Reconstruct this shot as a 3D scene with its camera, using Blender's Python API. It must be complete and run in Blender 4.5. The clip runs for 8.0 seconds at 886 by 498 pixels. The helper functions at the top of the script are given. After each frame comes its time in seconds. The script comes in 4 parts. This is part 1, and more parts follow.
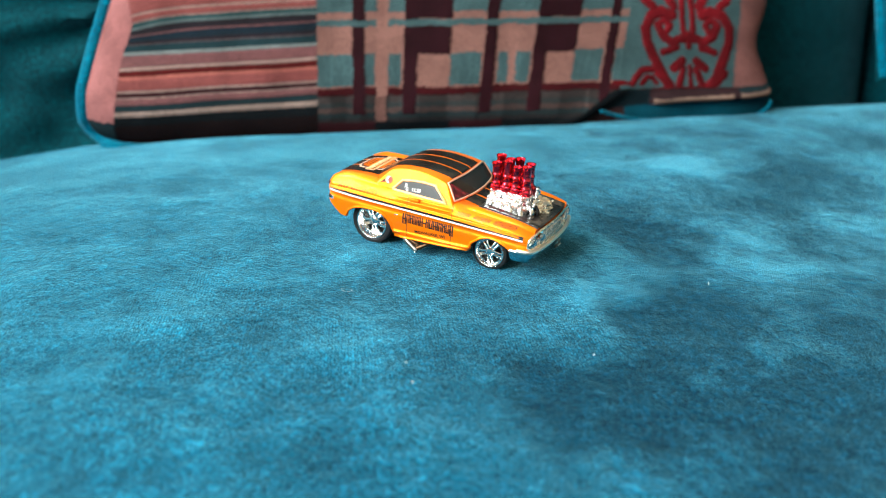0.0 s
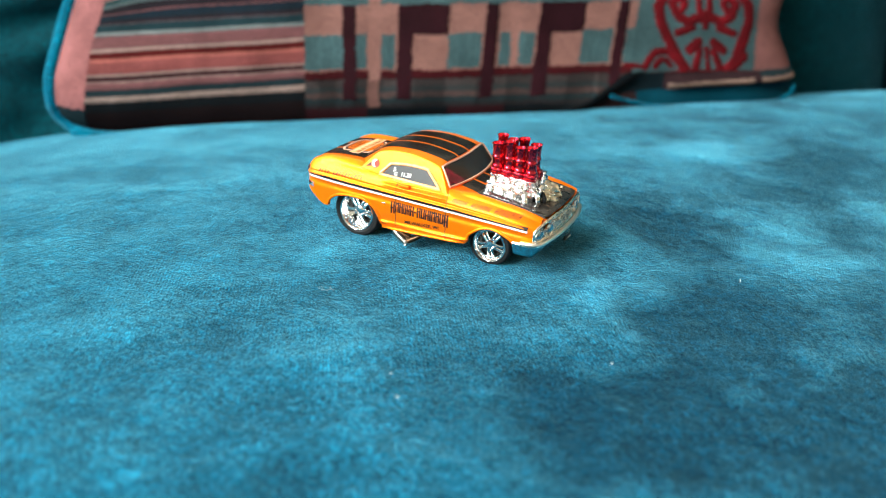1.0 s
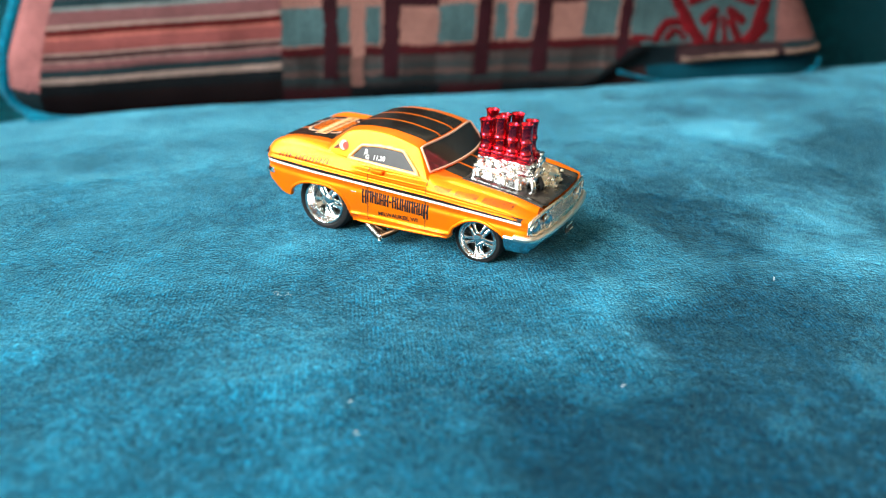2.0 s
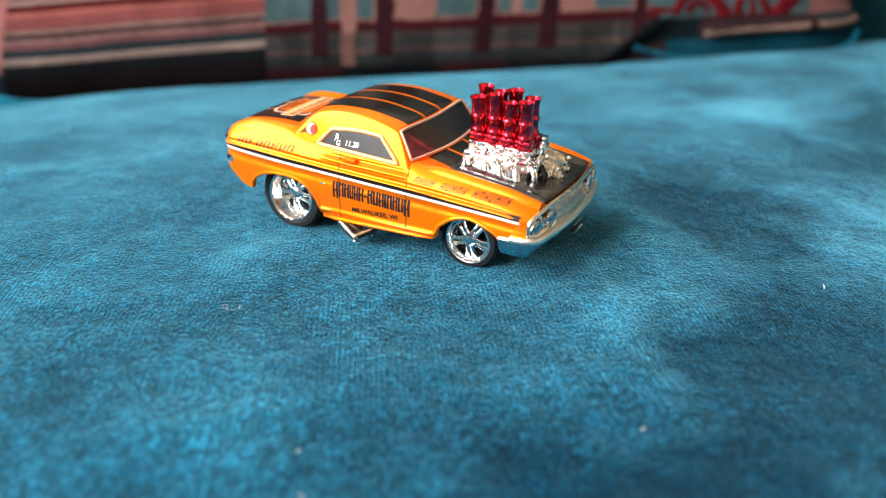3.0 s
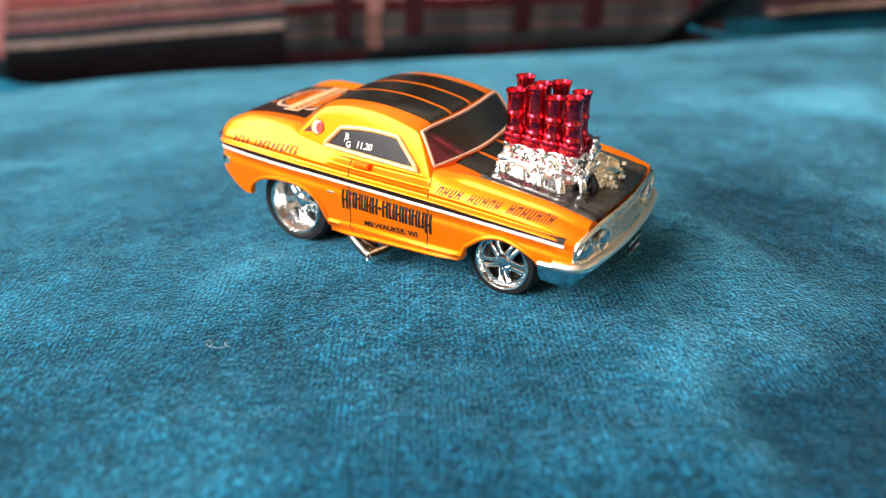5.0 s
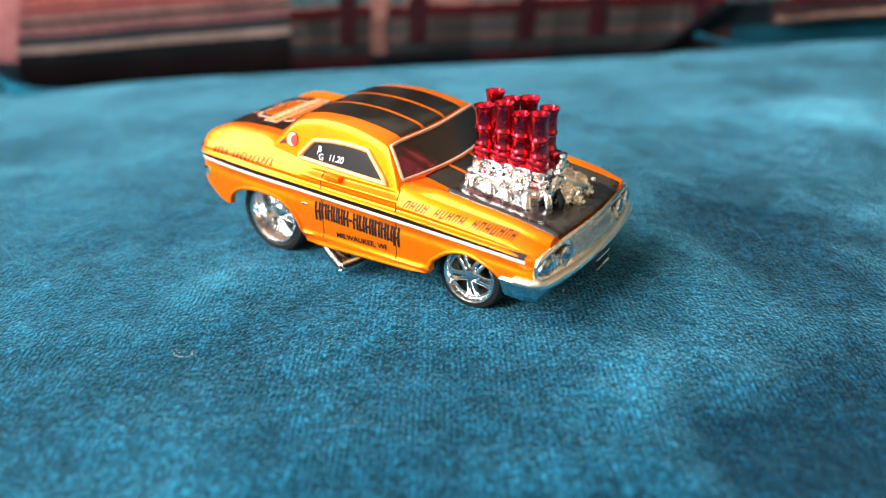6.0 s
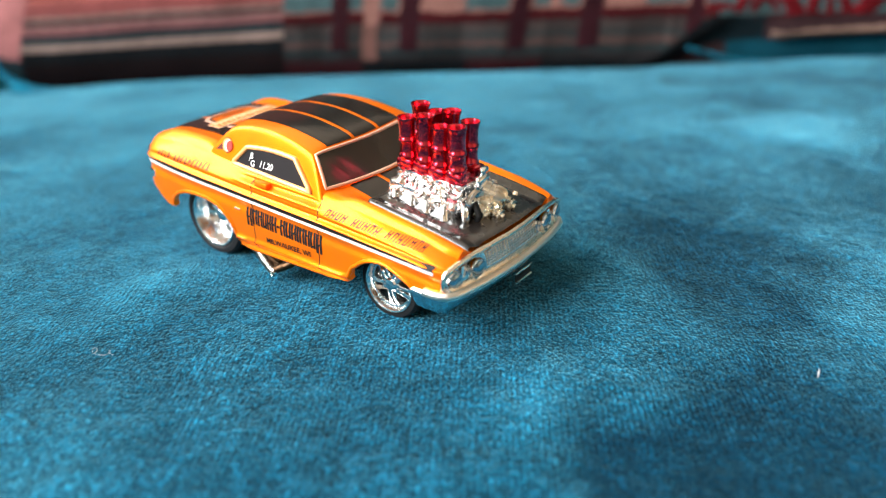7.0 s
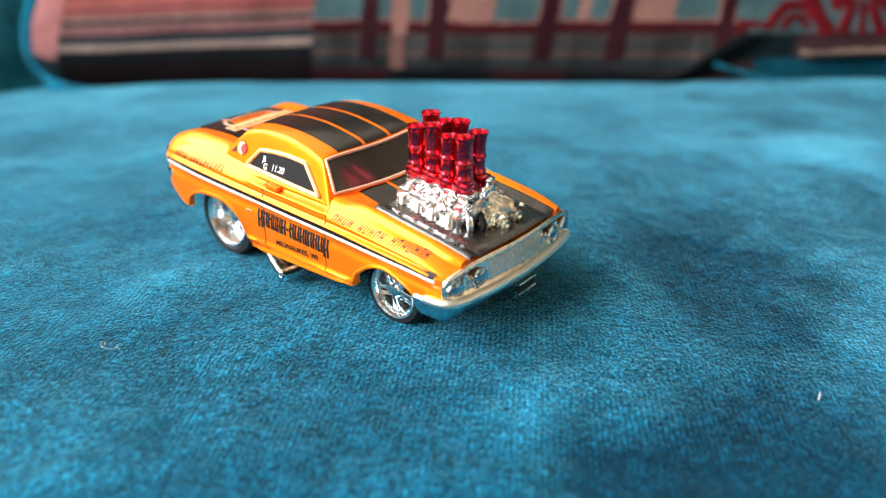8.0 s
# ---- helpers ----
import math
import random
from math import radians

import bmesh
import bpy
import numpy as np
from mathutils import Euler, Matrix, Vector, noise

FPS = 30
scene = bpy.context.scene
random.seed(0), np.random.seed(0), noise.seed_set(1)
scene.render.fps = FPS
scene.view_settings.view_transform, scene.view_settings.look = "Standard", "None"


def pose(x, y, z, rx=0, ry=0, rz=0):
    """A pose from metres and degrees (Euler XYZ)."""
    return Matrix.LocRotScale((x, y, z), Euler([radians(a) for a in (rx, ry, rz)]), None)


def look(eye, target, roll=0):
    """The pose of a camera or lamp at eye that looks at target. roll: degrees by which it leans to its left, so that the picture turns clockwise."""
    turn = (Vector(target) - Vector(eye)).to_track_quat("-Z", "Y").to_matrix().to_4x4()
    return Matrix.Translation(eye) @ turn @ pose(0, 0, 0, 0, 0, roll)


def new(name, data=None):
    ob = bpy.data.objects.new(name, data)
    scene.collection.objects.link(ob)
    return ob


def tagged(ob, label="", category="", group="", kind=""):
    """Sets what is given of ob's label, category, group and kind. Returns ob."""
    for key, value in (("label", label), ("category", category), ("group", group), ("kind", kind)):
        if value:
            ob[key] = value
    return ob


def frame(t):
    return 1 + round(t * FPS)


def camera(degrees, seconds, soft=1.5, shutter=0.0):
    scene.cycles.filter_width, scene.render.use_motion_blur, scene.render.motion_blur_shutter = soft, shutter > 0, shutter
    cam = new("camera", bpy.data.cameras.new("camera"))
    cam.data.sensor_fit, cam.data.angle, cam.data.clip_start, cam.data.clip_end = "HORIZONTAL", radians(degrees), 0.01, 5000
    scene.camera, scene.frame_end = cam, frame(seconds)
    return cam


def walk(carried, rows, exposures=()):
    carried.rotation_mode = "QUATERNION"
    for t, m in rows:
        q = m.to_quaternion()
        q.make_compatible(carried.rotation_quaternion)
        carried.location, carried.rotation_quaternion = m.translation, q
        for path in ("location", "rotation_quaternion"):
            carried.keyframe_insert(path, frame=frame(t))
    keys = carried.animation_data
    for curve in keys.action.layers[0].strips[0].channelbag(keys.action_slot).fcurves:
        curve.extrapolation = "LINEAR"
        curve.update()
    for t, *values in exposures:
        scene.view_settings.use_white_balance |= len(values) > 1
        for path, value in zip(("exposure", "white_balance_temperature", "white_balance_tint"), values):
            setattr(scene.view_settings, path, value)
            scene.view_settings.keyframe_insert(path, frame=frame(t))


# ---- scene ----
cam = camera(56.3, 8.0, 1.1)
PATH = [
    (0, (0.11261, -0.23819, 0.11741), (-0.00957, 0.00636, -0.00615), 1.88),
    (0.5, (0.10840, -0.22717, 0.10894), (-0.01428, 0.01727, -0.01434), 1.76),
    (1, (0.10217, -0.21108, 0.10189), (-0.02109, 0.03305, -0.02144), 1.71),
    (1.5, (0.09847, -0.19552, 0.09585), (-0.02536, 0.04753, -0.02902), 1.42),
    (2, (0.09324, -0.17884, 0.08926), (-0.03144, 0.06253, -0.03800), 0.93),
    (3.5, (0.07816, -0.13515, 0.07484), (-0.05257, 0.09930, -0.05909), 0.06),
    (4, (0.07142, -0.12471, 0.07198), (-0.06190, 0.10729, -0.06369), -0.15),
    (5.3, (0.07388, -0.12361, 0.07449), (-0.06616, 0.10278, -0.06385), -0.57),
    (5.5, (0.07629, -0.12116, 0.07523), (-0.06557, 0.10426, -0.06285), -0.65),
    (6, (0.08146, -0.11854, 0.07606), (-0.06548, 0.10346, -0.06223), -0.80),
    (6.5, (0.09022, -0.11277, 0.07647), (-0.06246, 0.10585, -0.06097), -0.70),
    (7, (0.09834, -0.10779, 0.07763), (-0.05993, 0.10702, -0.05950), -0.30),
    (7.5, (0.10130, -0.10841, 0.07779), (-0.06354, 0.10284, -0.05712), 0.28),
    (8, (0.10262, -0.10588, 0.07806), (-0.06552, 0.10317, -0.05621), 0.68),
]
walk(cam, [(t, look(eye, target, roll)) for t, eye, target, roll in PATH], exposures=[(0, 0.17, 6000, -2), (2.2, 0.2, 6050, 1), (3.3, -0.03, 6350, 10), (5.5, 0.0, 6400, 10), (8, 0.2, 6000, 4)])

# ---- depth of field: the lens stays on the toy car ----
focus = new("focus_mark")
focus.location = (0.006, -0.014, 0.016)
tagged(focus, kind="structure")
cam.data.dof.use_dof = True
cam.data.dof.focus_object = focus
cam.data.dof.aperture_fstop = 9.8

# ---- frame of the sofa: u along it, v towards its back ----
TURN = 33.2
CU, SU = math.cos(radians(TURN)), math.sin(radians(TURN))


def so(u, v, z):
    """Sofa millimetres to world metres."""
    return Vector(((u * CU - v * SU) * 0.001, (u * SU + v * CU) * 0.001, z * 0.001))


# ---- light: one window in the wall beside the sofa, and the sky outside ----
world = bpy.data.worlds.new("world")
scene.world = world
world.use_nodes = True
wn = world.node_tree.nodes
sky = wn.new("ShaderNodeTexSky")
sky.sky_type = "NISHITA"
sky.sun_disc = False
sky.sun_elevation = radians(40)
sky.sun_rotation = radians(120)
wn["Background"].inputs["Strength"].default_value = 0.1
world.node_tree.links.new(sky.outputs["Color"], wn["Background"].inputs["Color"])


def area(name, at, target, sx, sy, watts, colour):
    data = bpy.data.lights.new(name, "AREA")
    data.shape, data.size, data.size_y, data.energy, data.color = "RECTANGLE", sx, sy, watts, colour
    ob = new(name, data)
    ob.matrix_world = look(at, target)
    return ob


area("window_daylight", so(-1440, -480, 1030), so(0, -250, 150), 2.0, 1.5, 150.0, (1.0, 0.97, 0.93))


# ---- materials ----
def mat(name, colour=(0.5, 0.5, 0.5), rough=0.5, metal=0.0, coat=0.0):
    m = bpy.data.materials.new(name)
    m.use_nodes = True
    p = m.node_tree.nodes["Principled BSDF"]
    p.inputs["Base Color"].default_value = (*colour, 1)
    p.inputs["Roughness"].default_value = rough
    p.inputs["Metallic"].default_value = metal
    p.inputs["Coat Weight"].default_value = coat
    p.inputs["Coat Roughness"].default_value = 0.06
    return m


def node(m, kind, **values):
    n = m.node_tree.nodes.new(kind)
    for key, value in values.items():
        n.inputs[key].default_value = value
    return n


def link(m, a, b):
    m.node_tree.links.new(a, b)


def ribs(m):
    """Fine ribs of the cloth along the seat's depth, 0.87 mm apart."""
    co, mp = node(m, "ShaderNodeTexCoord"), node(m, "ShaderNodeMapping")
    mp.inputs["Rotation"].default_value = (0, 0, radians(-TURN))
    w = node(m, "ShaderNodeTexWave", Scale=360.0, Distortion=1.4, Detail=2.0)
    w.inputs["Detail Scale"].default_value = 0.6
    link(m, co.outputs["Object"], mp.inputs["Vector"])
    link(m, mp.outputs["Vector"], w.inputs["Vector"])
    return w.outputs["Fac"]


def noise_of(m, scale, detail=2.0, rough=0.5, stretch=None, turn=0.0):
    co = node(m, "ShaderNodeTexCoord")
    out = co.outputs["Object"]
    if stretch:
        mp = node(m, "ShaderNodeMapping")
        mp.vector_type = "TEXTURE"
        mp.inputs["Scale"].default_value = tuple(1 / s for s in stretch)
        mp.inputs["Rotation"].default_value = (0, 0, radians(-turn))
        link(m, out, mp.inputs["Vector"])
        out = mp.outputs["Vector"]
    n = node(m, "ShaderNodeTexNoise", Scale=scale, Detail=detail, Roughness=rough)
    link(m, out, n.inputs["Vector"])
    return n.outputs["Fac"]


def ramp(m, fac, stops):
    r = m.node_tree.nodes.new("ShaderNodeValToRGB")
    while len(r.color_ramp.elements) < len(stops):
        r.color_ramp.elements.new(0.5)
    for e, (at, c) in zip(r.color_ramp.elements, stops):
        e.position, e.color = at, (*c, 1)
    link(m, fac, r.inputs["Fac"])
    return r.outputs["Color"]


def mix(m, a, b, fac, kind="MIX"):
    x = m.node_tree.nodes.new("ShaderNodeMix")
    x.data_type, x.blend_type = "RGBA", kind
    for sock, value in ((x.inputs[6], a), (x.inputs[7], b), (x.inputs[0], fac)):
        if isinstance(value, (int, float)):
            sock.default_value = value
        elif isinstance(value, tuple):
            sock.default_value = (*value, 1)
        else:
            link(m, value, sock)
    return x.outputs[2]


def bump(m, height, strength, distance):
    b = node(m, "ShaderNodeBump", Strength=strength, Distance=distance)
    link(m, height, b.inputs["Height"])
    p = m.node_tree.nodes["Principled BSDF"]
    if p.inputs["Normal"].is_linked:
        link(m, p.inputs["Normal"].links[0].from_socket, b.inputs["Normal"])
    link(m, b.outputs["Normal"], p.inputs["Normal"])


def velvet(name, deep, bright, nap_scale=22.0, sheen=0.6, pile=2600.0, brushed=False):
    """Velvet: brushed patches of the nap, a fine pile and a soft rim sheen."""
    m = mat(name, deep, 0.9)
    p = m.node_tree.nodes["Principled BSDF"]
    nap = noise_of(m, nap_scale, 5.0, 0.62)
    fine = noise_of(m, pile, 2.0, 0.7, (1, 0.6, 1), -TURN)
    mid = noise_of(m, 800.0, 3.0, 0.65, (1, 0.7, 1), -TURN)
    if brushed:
        # seat attribute: brushed nap together with painted light and shade
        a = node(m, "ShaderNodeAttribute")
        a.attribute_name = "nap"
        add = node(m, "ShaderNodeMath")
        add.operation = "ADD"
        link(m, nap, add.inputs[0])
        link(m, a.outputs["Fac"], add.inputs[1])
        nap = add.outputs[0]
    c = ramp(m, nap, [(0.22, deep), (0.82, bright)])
    # pile grain; its bright specks paint in the glints on fibre tips
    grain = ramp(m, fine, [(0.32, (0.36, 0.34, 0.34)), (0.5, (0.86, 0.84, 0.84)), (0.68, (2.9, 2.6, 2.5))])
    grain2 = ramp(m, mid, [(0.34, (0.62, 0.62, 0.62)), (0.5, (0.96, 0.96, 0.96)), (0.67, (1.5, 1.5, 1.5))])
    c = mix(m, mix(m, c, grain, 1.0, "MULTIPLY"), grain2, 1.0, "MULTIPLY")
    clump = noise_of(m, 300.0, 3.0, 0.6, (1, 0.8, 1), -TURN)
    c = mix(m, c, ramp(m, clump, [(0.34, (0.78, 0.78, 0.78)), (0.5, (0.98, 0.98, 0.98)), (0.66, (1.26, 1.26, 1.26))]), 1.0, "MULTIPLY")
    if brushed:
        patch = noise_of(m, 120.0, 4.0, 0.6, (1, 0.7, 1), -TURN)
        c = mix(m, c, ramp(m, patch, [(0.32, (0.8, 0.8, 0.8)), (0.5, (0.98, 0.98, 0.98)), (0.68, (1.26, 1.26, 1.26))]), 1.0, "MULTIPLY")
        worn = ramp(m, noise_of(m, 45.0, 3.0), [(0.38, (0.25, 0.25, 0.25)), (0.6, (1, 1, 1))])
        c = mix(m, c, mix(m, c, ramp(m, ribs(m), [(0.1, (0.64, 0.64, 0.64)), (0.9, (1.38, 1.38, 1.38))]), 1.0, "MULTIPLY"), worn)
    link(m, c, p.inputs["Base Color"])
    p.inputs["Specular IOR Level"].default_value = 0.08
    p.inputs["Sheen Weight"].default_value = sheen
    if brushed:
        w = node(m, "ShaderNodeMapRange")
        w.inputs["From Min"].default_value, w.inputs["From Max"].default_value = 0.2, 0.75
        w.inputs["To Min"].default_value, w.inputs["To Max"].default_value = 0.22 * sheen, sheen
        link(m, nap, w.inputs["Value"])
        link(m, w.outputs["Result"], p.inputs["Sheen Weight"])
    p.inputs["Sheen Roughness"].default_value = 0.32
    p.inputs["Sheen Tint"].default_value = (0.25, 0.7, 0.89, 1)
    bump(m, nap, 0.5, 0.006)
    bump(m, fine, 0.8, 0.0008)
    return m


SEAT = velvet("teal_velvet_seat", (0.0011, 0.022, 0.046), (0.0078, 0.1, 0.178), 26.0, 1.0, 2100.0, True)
# the seat's velvet copied darker, with the back's shade painted in
BACK_SHADED = velvet("teal_velvet_back_shaded", (0.001, 0.021, 0.028), (0.003, 0.05, 0.066), 9.0, 0.4, 1500.0)
PIPING = velvet("teal_velvet_piping", (0.002, 0.06, 0.105), (0.006, 0.115, 0.185), 60.0, 0.4, 1800.0)


def paint(name, colour, rough, coat, dust=0.06, metallic=0.0):
    m = mat(name, colour, rough, metallic, coat)
    p = m.node_tree.nodes["Principled BSDF"]
    if coat < 0.05:
        p.inputs["Specular IOR Level"].default_value = 0.25
    c = mix(m, colour, tuple(min(1, v * 0.86 + 0.004) for v in colour), ramp(m, noise_of(m, 130.0, 4.0), [(0.45, (0, 0, 0)), (0.75, (1, 1, 1))]))
    link(m, c, p.inputs["Base Color"])
    r = node(m, "ShaderNodeMapRange")
    r.inputs["To Min"].default_value, r.inputs["To Max"].default_value = rough, rough + dust * 2
    link(m, noise_of(m, 480.0, 4.0), r.inputs["Value"])
    link(m, r.outputs["Result"], p.inputs["Roughness"])
    bump(m, noise_of(m, 900.0, 2.0), 0.12, 0.0001)
    return m


ORANGE = paint("orange_enamel", (1.0, 0.195, 0.001), 0.28, 0.22, 0.04, 0.5)
ORANGE.node_tree.nodes["Principled BSDF"].inputs["Specular IOR Level"].default_value = 0.06
ORANGE.node_tree.nodes["Principled BSDF"].inputs["Coat Roughness"].default_value = 0.04
BLACK = paint("black_enamel", (0.012, 0.009, 0.008), 0.22, 0.6)
INK = paint("black_print", (0.01, 0.005, 0.004), 0.5, 0.0)
STRIPE = paint("satin_black_print", (0.012, 0.008, 0.006), 0.14, 0.0, 0.03)
STRIPE.node_tree.nodes["Principled BSDF"].inputs["Specular IOR Level"].default_value = 0.32
BROWNINK = paint("brown_print", (0.1, 0.014, 0.003), 0.5, 0.0)
WHITEINK = paint("white_print", (0.78, 0.75, 0.73), 0.35, 0.3)
REDINK = paint("red_print", (0.62, 0.035, 0.02), 0.45, 0.0)
PEACHINK = paint("peach_print", (0.8, 0.46, 0.33), 0.4, 0.1)
GLASS = paint("smoked_black_glass", (0.03, 0.024, 0.019), 0.17, 0.3, 0.03)
SIDEGLASS = paint("smoked_grey_glass", (0.022, 0.019, 0.02), 0.16, 0.0, 0.04)
TRIM = paint("pale_rose_trim", (0.8, 0.45, 0.3), 0.25, 0.5)
EDGE = paint("light_orange_edge", (0.92, 0.42, 0.14), 0.22, 0.5)
RUBBER = paint("black_rubber", (0.013, 0.013, 0.014), 0.55, 0.0)
CHASSIS = paint("dark_plastic", (0.015, 0.014, 0.014), 0.55, 0.0)


def metal(name, colour, rough, lumps=0.35, scale=700.0):
    m = mat(name, colour, rough, 1.0)
    bump(m, noise_of(m, scale, 3.0, 0.6), lumps, 0.0004)
    p = m.node_tree.nodes["Principled BSDF"]
    r = node(m, "ShaderNodeMapRange")
    r.inputs["To Min"].default_value, r.inputs["To Max"].default_value = rough, rough + 0.16
    link(m, noise_of(m, 300.0, 4.0), r.inputs["Value"])
    link(m, r.outputs["Result"], p.inputs["Roughness"])
    return m


SILVER = metal("bright_silver_plating", (0.86, 0.85, 0.84), 0.1, 0.34, 420.0)
CHROME = metal("chrome", (0.84, 0.84, 0.84), 0.07, 0.2)
# chrome parts; the room's warm reflection is put into their colour
WARM_CHROME = metal("chrome_warm_reflection", (0.95, 0.87, 0.73), 0.18, 0.35)
# rougher rail chrome, a cream reflection painted into its colour
RAIL = metal("chrome_cream_reflection", (0.97, 0.91, 0.8), 0.3, 0.3)
RIM = metal("polished_rim", (0.93, 0.92, 0.9), 0.09, 0.5)
RED = metal("red_anodised_metal", (0.62, 0.01, 0.036), 0.16, 0.35)
RED.node_tree.nodes["Principled BSDF"].inputs["Coat Weight"].default_value = 1.0
LENS = metal("blue_tinted_lens", (0.3, 0.42, 0.5), 0.08, 0.1)
LINT = mat("white_lint", (0.5, 0.5, 0.5), 0.9)
WARMWALL = paint("warm_beige_wall", (0.8, 0.62, 0.42), 0.8, 0.0)
WALLM = paint("warm_cream_wall", (0.62, 0.53, 0.42), 0.8, 0.0)
CEILM = paint("white_ceiling", (0.66, 0.65, 0.63), 0.85, 0.0)
FLOORM = paint("brown_wood_floor", (0.2, 0.12, 0.07), 0.5, 0.0)
FRAMEM = paint("white_window_paint", (0.8, 0.8, 0.8), 0.4, 0.0)
WOODM = paint("dark_wood_base", (0.06, 0.035, 0.02), 0.5, 0.0)


def pattern_cloth():
    """Cut velvet patchwork: woven colours with painted shade, fine pile and thread relief."""
    m = mat("patchwork_cut_velvet", (0.5, 0.3, 0.3), 0.85)
    p = m.node_tree.nodes["Principled BSDF"]
    a = m.node_tree.nodes.new("ShaderNodeVertexColor")
    a.layer_name = "weave"
    fine = noise_of(m, 1500.0, 3.0, 0.7)
    c = mix(m, a.outputs["Color"], ramp(m, fine, [(0.3, (0.45, 0.45, 0.45)), (0.72, (1.15, 1.15, 1.15))]), 1.0, "MULTIPLY")
    c = mix(m, c, ramp(m, noise_of(m, 60.0, 4.0), [(0.3, (0.66, 0.66, 0.66)), (0.7, (1.08, 1.08, 1.08))]), 1.0, "MULTIPLY")
    link(m, c, p.inputs["Base Color"])
    p.inputs["Specular IOR Level"].default_value = 0.06
    bump(m, fine, 0.6, 0.0006)
    return m


PATCH = pattern_cloth()


# ---- mesh tools (millimetres in, metres out) ----
class Bag:
    def __init__(self):
        self.v, self.f = [], []

    def add(self, verts, faces, m=None):
        k = len(self.v)
        self.v += [tuple(m @ Vector(p)) if m else tuple(p) for p in verts]
        self.f += [tuple(i + k for i in f) for f in faces]
        return self


def sheet(fn, nu, nv, flip=False):
    """A grid of fn(i, j)."""
    v = [fn(i, j) for i in range(nu) for j in range(nv)]
    f = [(i * nv + j, (i + 1) * nv + j, (i + 1) * nv + j + 1, i * nv + j + 1) for i in range(nu - 1) for j in range(nv - 1)]
    return v, [q[::-1] for q in f] if flip else f


def lathe(profile, n=28, axis="z"):
    """A turned shape from (radius, height) pairs."""
    v, f = [], []
    for r, h in profile:
        for k in range(n):
            a = 2 * math.pi * k / n
            x, y = r * math.cos(a), r * math.sin(a)
            v.append({"z": (x, y, h), "y": (x, h, y), "x": (h, x, y)}[axis])
    for i in range(len(profile) - 1):
        for k in range(n):
            q = (i * n + k, i * n + (k + 1) % n, (i + 1) * n + (k + 1) % n, (i + 1) * n + k)
            f.append(q[::-1] if axis == "y" else q)
    return v, f


def block(cx, cy, cz, sx, sy, sz, bevel=0.15, seg=2):
    """A box with rounded edges."""
    bm = bmesh.new()
    bmesh.ops.create_cube(bm, size=1.0)
    bmesh.ops.scale(bm, vec=(sx, sy, sz), verts=bm.verts)
    if bevel:
        bmesh.ops.bevel(bm, geom=bm.edges[:], offset=bevel, segments=seg, affect="EDGES", profile=0.5)
    bm.verts.index_update()
    v = [(p.co.x + cx, p.co.y + cy, p.co.z + cz) for p in bm.verts]
    f = [tuple(q.index for q in face.verts) for face in bm.faces]
    bm.free()
    return v, f


def tube(points, radius, n=8, closed=False, caps=True):
    """A round bar along points; radius may be one number or one a point."""
    pts = [Vector(p) for p in points]
    rad = [radius] * len(pts) if isinstance(radius, (int, float)) else radius
    v, f, up = [], [], None
    for i, p in enumerate(pts):
        a = pts[i - 1] if i or closed else p
        b = pts[(i + 1) % len(pts)] if i + 1 < len(pts) or closed else p
        d = (b - a).normalized()
        if up is None:
            up = d.orthogonal().normalized()
        up = (up - d * up.dot(d)).normalized()
        side = d.cross(up)
        v += [tuple(p + rad[i] * (up * math.cos(t) + side * math.sin(t))) for t in (2 * math.pi * k / n for k in range(n))]
    last = len(pts) if closed else len(pts) - 1
    for i in range(last):
        j = (i + 1) % len(pts)
        f += [(i * n + k, i * n + (k + 1) % n, j * n + (k + 1) % n, j * n + k) for k in range(n)]
    if caps and not closed:
        f += [tuple(range(n))[::-1], tuple((len(pts) - 1) * n + k for k in range(n))]
    return v, f


def part(name, shape, material, parent=None, label="", at=None, sharp=38.0):
    """One mesh object from (verts, faces) in millimetres, under a thing or a part."""
    v, f = (shape.v, shape.f) if isinstance(shape, Bag) else shape
    me = bpy.data.meshes.new(name)
    me.from_pydata([(p[0] * 0.001, p[1] * 0.001, p[2] * 0.001) for p in v], [], f)
    me.materials.append(material)
    me.shade_smooth()
    if sharp:
        me.set_sharp_from_angle(angle=radians(sharp))
    me.update()
    ob = new(name, me)
    if parent:
        ob.parent = parent
    if at:
        ob.matrix_basis = at
    return tagged(ob, label)


def lerp(x, table):
    """A smooth curve through (x, value) pairs."""
    if x <= table[0][0]:
        return table[0][1]
    for k in range(len(table) - 1):
        (x0, y0), (x1, y1) = table[k], table[k + 1]
        if x <= x1:
            s0 = (y1 - table[k - 1][1]) / (x1 - table[k - 1][0]) if k else (y1 - y0) / (x1 - x0)
            s1 = (table[k + 2][1] - y0) / (table[k + 2][0] - x0) if k + 2 < len(table) else (y1 - y0) / (x1 - x0)
            h = x1 - x0
            t = (x - x0) / h
            return (2 * t**3 - 3 * t**2 + 1) * y0 + (t**3 - 2 * t**2 + t) * h * s0 + (3 * t**2 - 2 * t**3) * y1 + (t**3 - t**2) * h * s1
    return table[-1][1]


def step(a, b, x):
    t = min(1, max(0, (x - a) / (b - a)))
    return t * t * (3 - 2 * t)


# ---- the room: floor, walls, ceiling, window ----
def slab(name, u0, u1, v0, v1, z0, z1, material):
    c = [so(u, v, z) * 1000 for z in (z0, z1) for u, v in ((u0, v0), (u1, v0), (u1, v1), (u0, v1))]
    ob = part(name, (c, [(3, 2, 1, 0), (4, 5, 6, 7), (0, 1, 5, 4), (1, 2, 6, 5), (2, 3, 7, 6), (3, 0, 4, 7)]), material, sharp=0)
    return tagged(ob, kind="structure")


